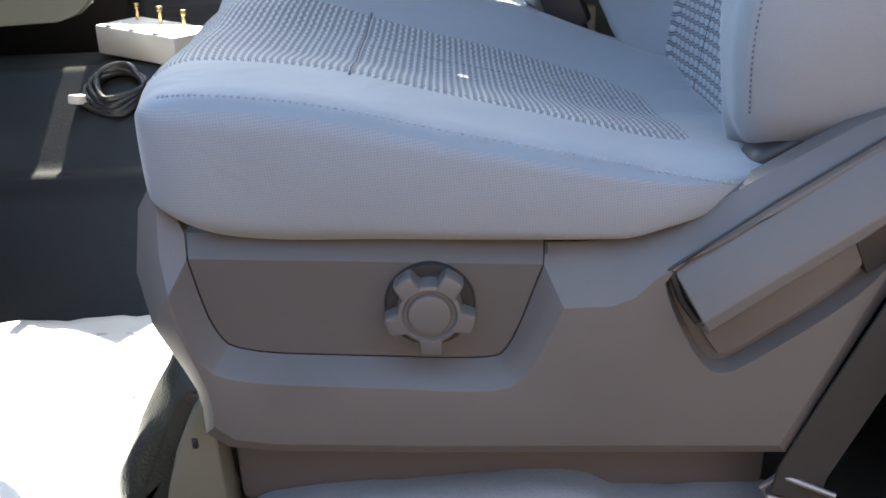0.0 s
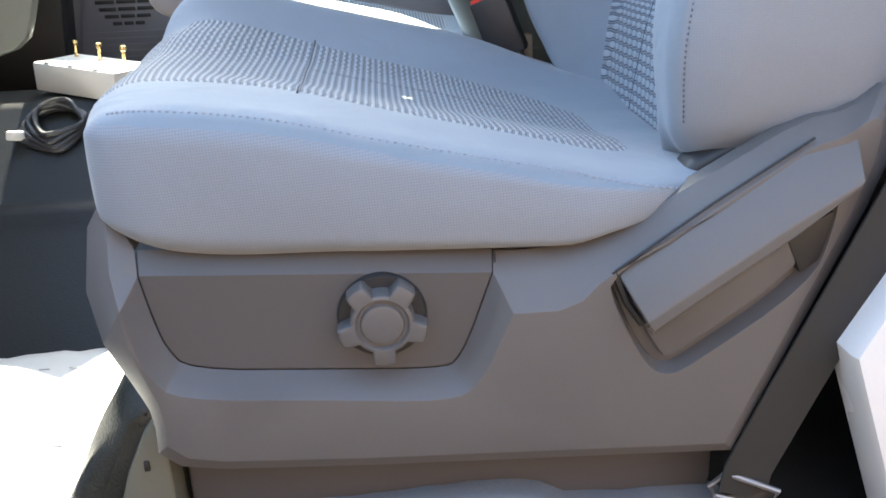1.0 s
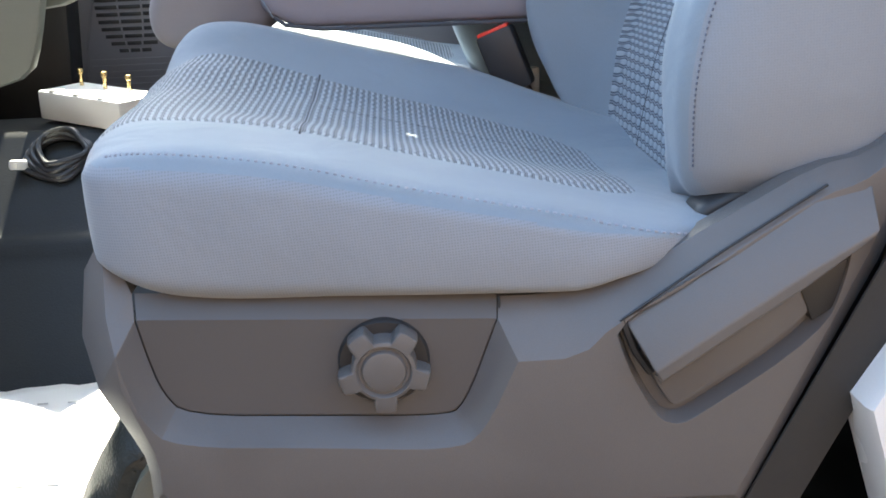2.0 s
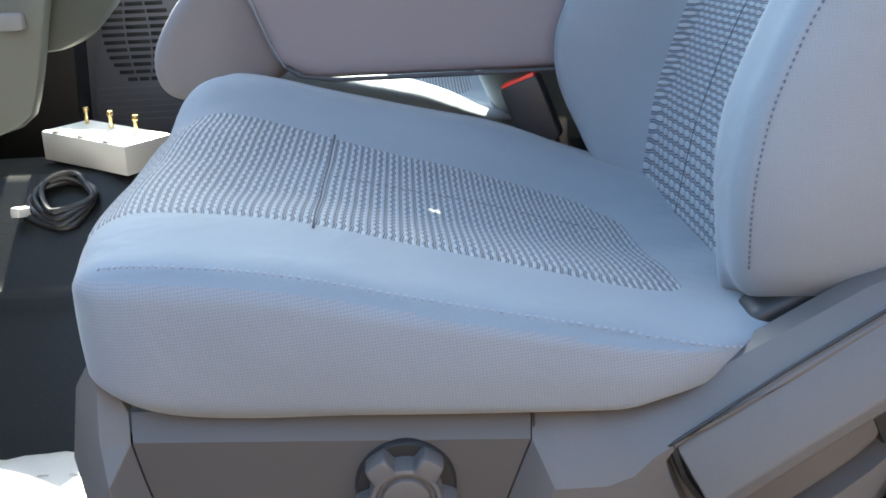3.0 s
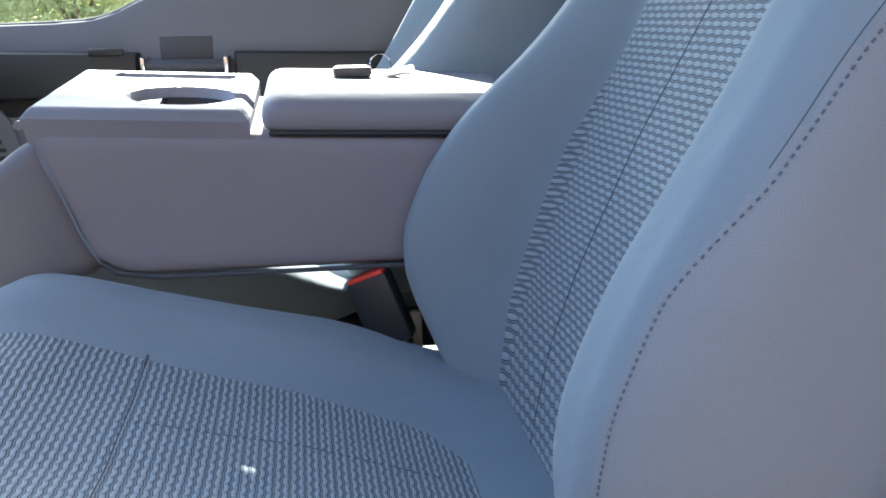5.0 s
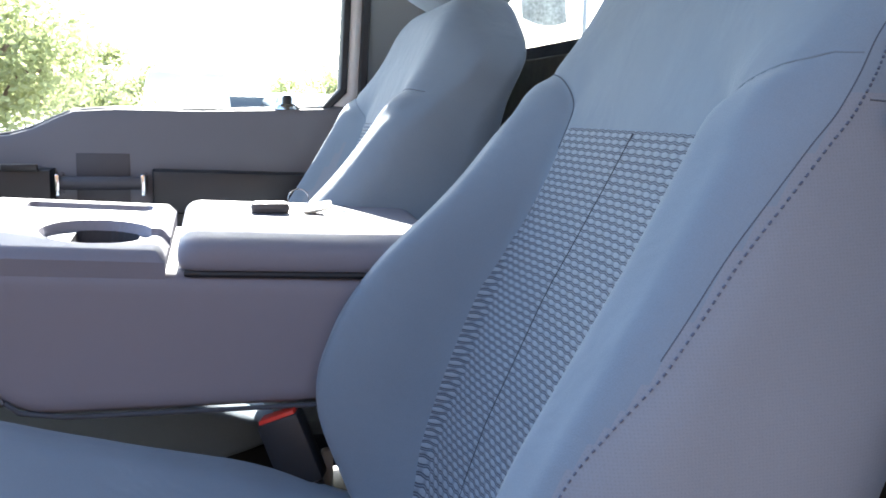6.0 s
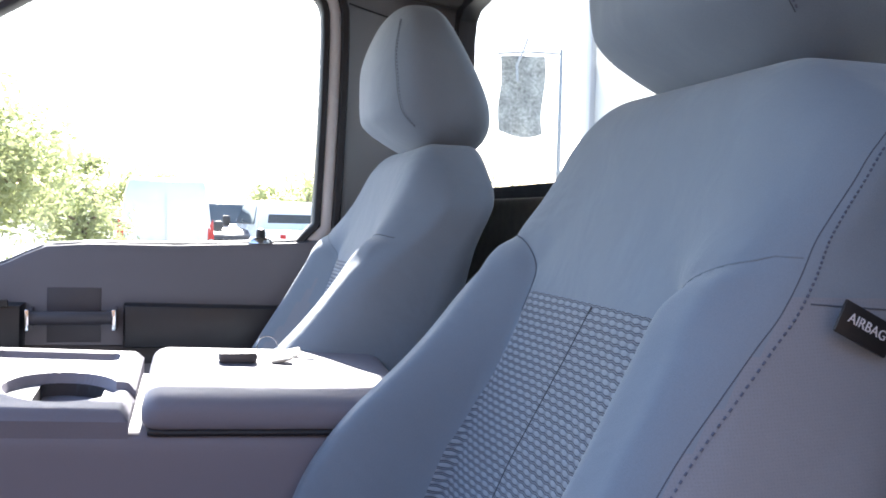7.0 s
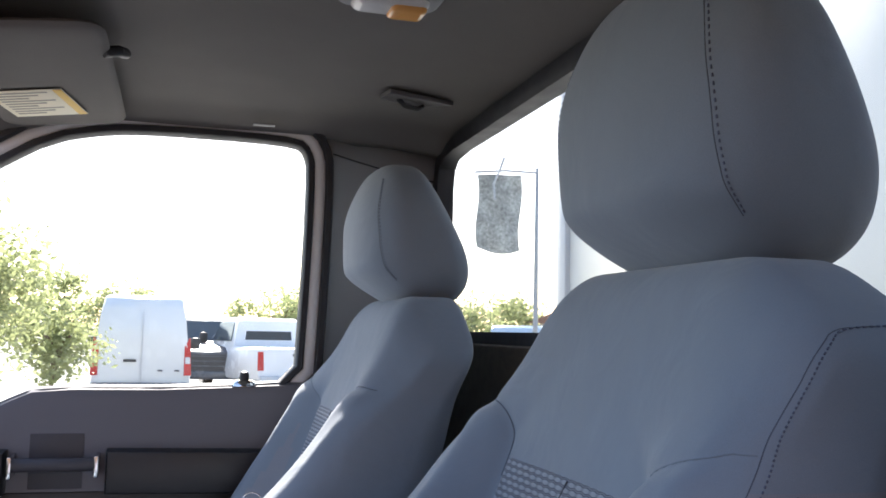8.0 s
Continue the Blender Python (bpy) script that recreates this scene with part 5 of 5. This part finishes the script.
def van(label, loc, rz):
    """Small cargo van, its rear at x = 0, driving towards +x."""
    v = thing("cargo_van", label, "van", "parked vehicles")
    part("body", loft([(.02, .90, .84, .42, 1.25), (.0, .92, .86, .40, 1.35), (.05, .95, .80, .36, 2.00), (.18, .95, .76, .34, 2.22), (.40, .96, .76, .34, 2.29), (2.6, .96, .76, .34, 2.30), (3.05, .96, .72, .34, 2.15), (3.6, .95, .74, .34, 1.45), (4.3, .90, .76, .36, 1.18), (4.5, .80, .70, .42, .95)]), WHITE_PAINT, v)
    part("door_split", block(-.012, .02, -.006, .006, .60, 1.95, .003), GREY_TRIM, v)
    for s in (-1, 1):
        lamp_ = part("tail_lamp", slab([(-.005, s * .80, .72), (-.005, s * .945, .72), (.01, s * .90, 1.48), (.01, s * .80, 1.30)], (-1, 0, 0)), TAIL, v, "tall red tail lamp")
        part("reversing_lamp", slab([(-.012, s * .82, .95), (-.012, s * .92, .95), (-.008, s * .91, 1.08), (-.008, s * .82, 1.08)], (-1, 0, 0)), HEADLAMP, lamp_)
        part("side_mirror", pillow((.06, .11, .13), (.03, .05, .05), lambda p: Vector((3.2 + p.x, s * 1.12 + p.y, 1.30 + p.z)), (6, 6, 6)), BLACK, v)
        part("roof_bar", tube([(.5, s * .62, 2.34), (1.5, s * .62, 2.36), (2.5, s * .62, 2.34)], .018, 8), GREYPAINT, v)
    part("handle", block(-.03, .01, .10, .34, .98, 1.03, .01), BLACK, v)
    part("hinge", block(-.02, .01, -.72, -.62, .80, .83, .006), GREYPAINT, v)
    part("hinge", block(-.02, .01, -.40, -.30, .80, .83, .006), GREYPAINT, v)
    part("bumper", block(-.08, .10, -.90, .90, .40, .58, .03), GREYPAINT, v)
    wheels(v, .94, (.85, 3.65))
    v.matrix_world = Matrix.Translation(loc) @ Euler((0, 0, radians(rz))).to_matrix().to_4x4()


def pickup(label, loc, rz, paint):
    """Pickup truck, its tailgate at x = 0, driving towards +x."""
    v = thing("pickup_truck", label, "pickup truck", "parked vehicles")
    part("bed", loft([(0, .92, .95, .55, 1.22), (.05, .95, .98, .50, 1.24), (1.9, .97, .99, .45, 1.24), (1.98, .97, .97, .45, 1.22)]), paint, v)
    part("cab", loft([(2.0, .96, .80, .45, 1.86), (2.12, .97, .78, .45, 1.94), (3.2, .97, .76, .45, 1.95), (3.45, .97, .78, .45, 1.86), (4.15, .97, .90, .45, 1.28), (5.2, .95, .88, .48, 1.20), (5.45, .90, .82, .50, 1.08)]), paint, v)
    part("rear_window", slab([(2.0, -.60, 1.40), (2.0, .60, 1.40), (2.01, .56, 1.76), (2.01, -.56, 1.76)], (-1, 0, 0)), CARGLASS, v)
    part("windscreen", slab([(4.10, -.76, 1.34), (4.10, .76, 1.34), (3.50, .66, 1.84), (3.50, -.66, 1.84)], (.6, 0, .77)), CARGLASS, v)
    for s in (-1, 1):
        part("side_window", slab([(2.25, s * .885, 1.36), (3.75, s * .905, 1.36), (3.35, s * .80, 1.82), (2.28, s * .79, 1.82)], (0, s, .2)), CARGLASS, v)
        part("tail_lamp", slab([(-.005, s * .80, .74), (-.005, s * .94, .74), (.0, s * .95, 1.16), (.0, s * .82, 1.16)], (-1, 0, 0)), TAIL, v, "red tail lamp")
        part("headlamp", slab([(5.44, s * .56, .86), (5.42, s * .84, .86), (5.42, s * .84, 1.06), (5.44, s * .56, 1.06)], (1, 0, 0)), HEADLAMP, v, "clear headlamp")
        part("side_mirror", pillow((.05, .10, .13), (.03, .04, .05), lambda p: Vector((3.75 + p.x, s * 1.14 + p.y, 1.42 + p.z)), (6, 6, 6)), BLACK, v)
    part("grille", slab([(5.47, -.52, .62), (5.47, .52, .62), (5.44, .52, 1.08), (5.44, -.52, 1.08)], (1, 0, 0)), BLACK, v, "black grille")
    for z in (.74, .86, .98):
        part("grille_bar", block(5.47, 5.50, -.50, .50, z - .012, z + .012, .005), GREYPAINT, v)
    part("bumper", block(5.42, 5.58, -.92, .92, .42, .62, .03), GREYPAINT, v)
    part("bumper", block(-.12, .04, -.90, .90, .46, .62, .03), GREY_TRIM, v)
    part("tailgate_handle", block(-.02, .01, -.12, .12, 1.06, 1.12, .008), BLACK, v)
    wheels(v, .96, (1.05, 4.45))
    v.matrix_world = Matrix.Translation(loc) @ Euler((0, 0, radians(rz))).to_matrix().to_4x4()


van("white cargo van with tall red tail lamps parked in the lot", (-.17, 18.4, GZ), 91)
pickup("white pickup truck parked at an angle beside the van", (3.15, 20.6, GZ), 104, WHITE_PAINT)
pickup("dark grey pickup truck with a black grille facing the lane", (1.45, 28.2, GZ), -92, GREYPAINT)
PALE_BLUE = material("pale_blue_paint", (.50, .60, .72), .25, var=.05, big=3, grain=100, bump=0)
pickup("pale blue pickup truck behind the cab", (9.6, 24.3, GZ), 62, PALE_BLUE)

# ---- plants and far things ----
LEAF = material("leaf", (.20, .25, .11), .55, var=.35, big=3, grain=12, bump=0, colour2=(.36, .38, .20))
lt = LEAF.node_tree
thin = node(lt, "ShaderNodeBsdfTranslucent", {"Color": rgb((.42, .46, .22))})
both = node(lt, "ShaderNodeMixShader", {0: 0.5, 1: lt.nodes["Principled BSDF"].outputs[0], 2: thin.outputs[0]})
lt.links.new(both.outputs[0], lt.nodes["Material Output"].inputs[0])
BARK = material("bark", (.14, .10, .07), .9, var=.3, big=6, grain=60, bump=.6, depth=.01)


def crown(rng, centre, size, clumps, leaves, leaf):
    """Uneven crown of many small folded leaves gathered in clumps."""
    verts, faces = [], []
    for _ in range(clumps):
        d = Vector((rng.gauss(0, 1), rng.gauss(0, 1), rng.gauss(0, .8)))
        d.normalize()
        k = rng.uniform(.35, 1.0)
        c = Vector(centre) + Vector((d.x * size[0] * k, d.y * size[1] * k, d.z * size[2] * k))
        spread = rng.uniform(.12, .26) * max(size)
        for _ in range(leaves):
            p = c + Vector((rng.gauss(0, spread), rng.gauss(0, spread), rng.gauss(0, spread * .8)))
            e = Euler((rng.uniform(0, 6.28), rng.uniform(0, 6.28), rng.uniform(0, 6.28))).to_matrix()
            l = leaf * rng.uniform(.6, 1.3)
            pts = [(0, -l, 0), (l * .45, 0, l * .12), (0, l, 0), (-l * .45, 0, l * .12)]
            b = len(verts)
            verts += [tuple(p + e @ Vector(q)) for q in pts]
            faces += [(b, b + 1, b + 2), (b, b + 2, b + 3)]
    me = bpy.data.meshes.new("crown")
    me.from_pydata(verts, [], faces)
    me.materials.append(LEAF)
    return me


def tree(seed, loc, height, spread, name, label, clumps=26, leaves=150, leaf=.07):
    rng = random.Random(seed)
    t = thing(name, label, "tree" if height > 2.6 else "bush", "plants in the lot")
    base = height * .30
    pts = [(0, 0, 0), (.05 * height * rng.uniform(-.3, .3), 0, base * .6), (.04 * height * rng.uniform(-1, 1), .03 * height * rng.uniform(-1, 1), base * 1.5)]
    loops = []
    for k in range(7):
        q = k / 6
        p = Vector(pts[0]).lerp(Vector(pts[1]), q).lerp(Vector(pts[1]).lerp(Vector(pts[2]), q), q)
        r = .045 * height * (1 - .6 * q) * .6
        loops.append([(p.x + r * math.cos(a), p.y + r * math.sin(a), p.z) for a in (2 * math.pi * j / 10 for j in range(10))])
    part("trunk", rings(loops), BARK, t)
    tip = Vector(pts[2])
    for _ in range(6):
        a = rng.uniform(0, 6.28)
        end = tip + Vector((math.cos(a) * spread * .7, math.sin(a) * spread * .7, height * rng.uniform(.12, .42)))
        part("limb", tube([tip * .8, tip.lerp(end, .5) + Vector((0, 0, .05 * height)), end], .009 * height, 6), BARK, t)
    ob = new("crown", crown(rng, (0, 0, height * .60), (spread, spread, height * .40), clumps, leaves, leaf))
    ob.parent = t
    t.matrix_world = Matrix.Translation(loc)
    return t


tree(3, (-2.6, 13.0, GZ), 3.5, 1.25, "tree", "leafy green tree at the edge of the lot", 40, 200, .065)
tree(5, (-4.1, 15.0, GZ), 3.9, 1.5, "tree", "leafy green tree at the edge of the lot", 40, 180, .07)
tree(8, (-1.55, 16.2, GZ), 2.5, .75, "bush", "low leafy bush beside the van", 24, 150, .06)
rng = random.Random(11)
for k in range(11):
    x = -16 + 5.2 * k + rng.uniform(-1.5, 1.5)
    tree(20 + k, (x, 46 + rng.uniform(-4, 8), GZ), rng.uniform(3.0, 4.6), rng.uniform(2.0, 3.0), "tree", "distant green tree beyond the lot", 16, 110, .17)
for k in range(8):
    tree(60 + k, (24 + 4.0 * k + rng.uniform(-1, 1), 42 - 2.2 * k + rng.uniform(-2, 2), GZ), rng.uniform(2.0, 2.7), rng.uniform(1.6, 2.4), "tree", "distant green tree beyond the lot", 16, 110, .17)

# street pole and far house behind the cab
GREY_METAL = material("grey_metal", (.35, .36, .37), .5, metal=.3, var=.1, big=5, grain=80, bump=.1)
pole = thing("sheet_pole", "grey metal pole with a mottled dark sheet hung on it", "pole")
part("shaft", turned([(.06, 0), (.05, 3.0), (.035, 5.3), (.02, 5.33)], (0, 0, 0), "z", 16), GREY_METAL, pole)
# mottled sheet on an added arm, for a dark patch not identified
part("sheet_arm", tube([(0, 0, 5.22), (-.65, .22, 5.26), (-1.30, .45, 5.22)], .025, 8), GREY_METAL, pole)
SHEET_GREY = material("mottled_grey", (.24, .25, .23), .9, var=.6, big=2.6, grain=16, bump=.5, colour2=(.62, .62, .58))
part("dark_sheet", sheet(24, 16, lambda q, w: (-.33 - .90 * w + .04 * math.sin(6 * q), .11 + .31 * w + .05 * math.sin(7 * w + 3 * q), 5.17 - (1.68 + .08 * math.sin(4 * w)) * q)), SHEET_GREY, pole, "mottled dark grey sheet for an unidentified patch")
part("strap", tube([(-.70, .20, 5.55), (-.78, .22, 5.30), (-.92, .26, 4.95), (-.90, .22, 4.60)], .03, 8), GREY_TRIM, pole, "pale strap over the dark sheet")
pole.matrix_world = Matrix.Translation((7.93, 18.03, GZ))
house = thing("house", "small house with a brown tiled roof beyond the lot", "house")
part("wall", block(-4, 4, -3, 3, 0, 2.3, .05), material("cream_render", (.55, .5, .42), .9, var=.1, big=2, grain=60, bump=.3), house)
part("roof", rings([[(-4.5, -3.4, 2.3), (4.5, -3.4, 2.3), (4.5, 3.4, 2.3), (-4.5, 3.4, 2.3)], [(-4.0, -.1, 3.6), (4.0, -.1, 3.6), (4.0, .1, 3.6), (-4.0, .1, 3.6)]]), material("roof_tiles", (.30, .15, .09), .85, var=.25, big=4, grain=30, bump=.5, depth=.02), house, smooth=False)
house.matrix_world = Matrix.Translation((24.5, 46, GZ)) @ Euler((0, 0, radians(35))).to_matrix().to_4x4()
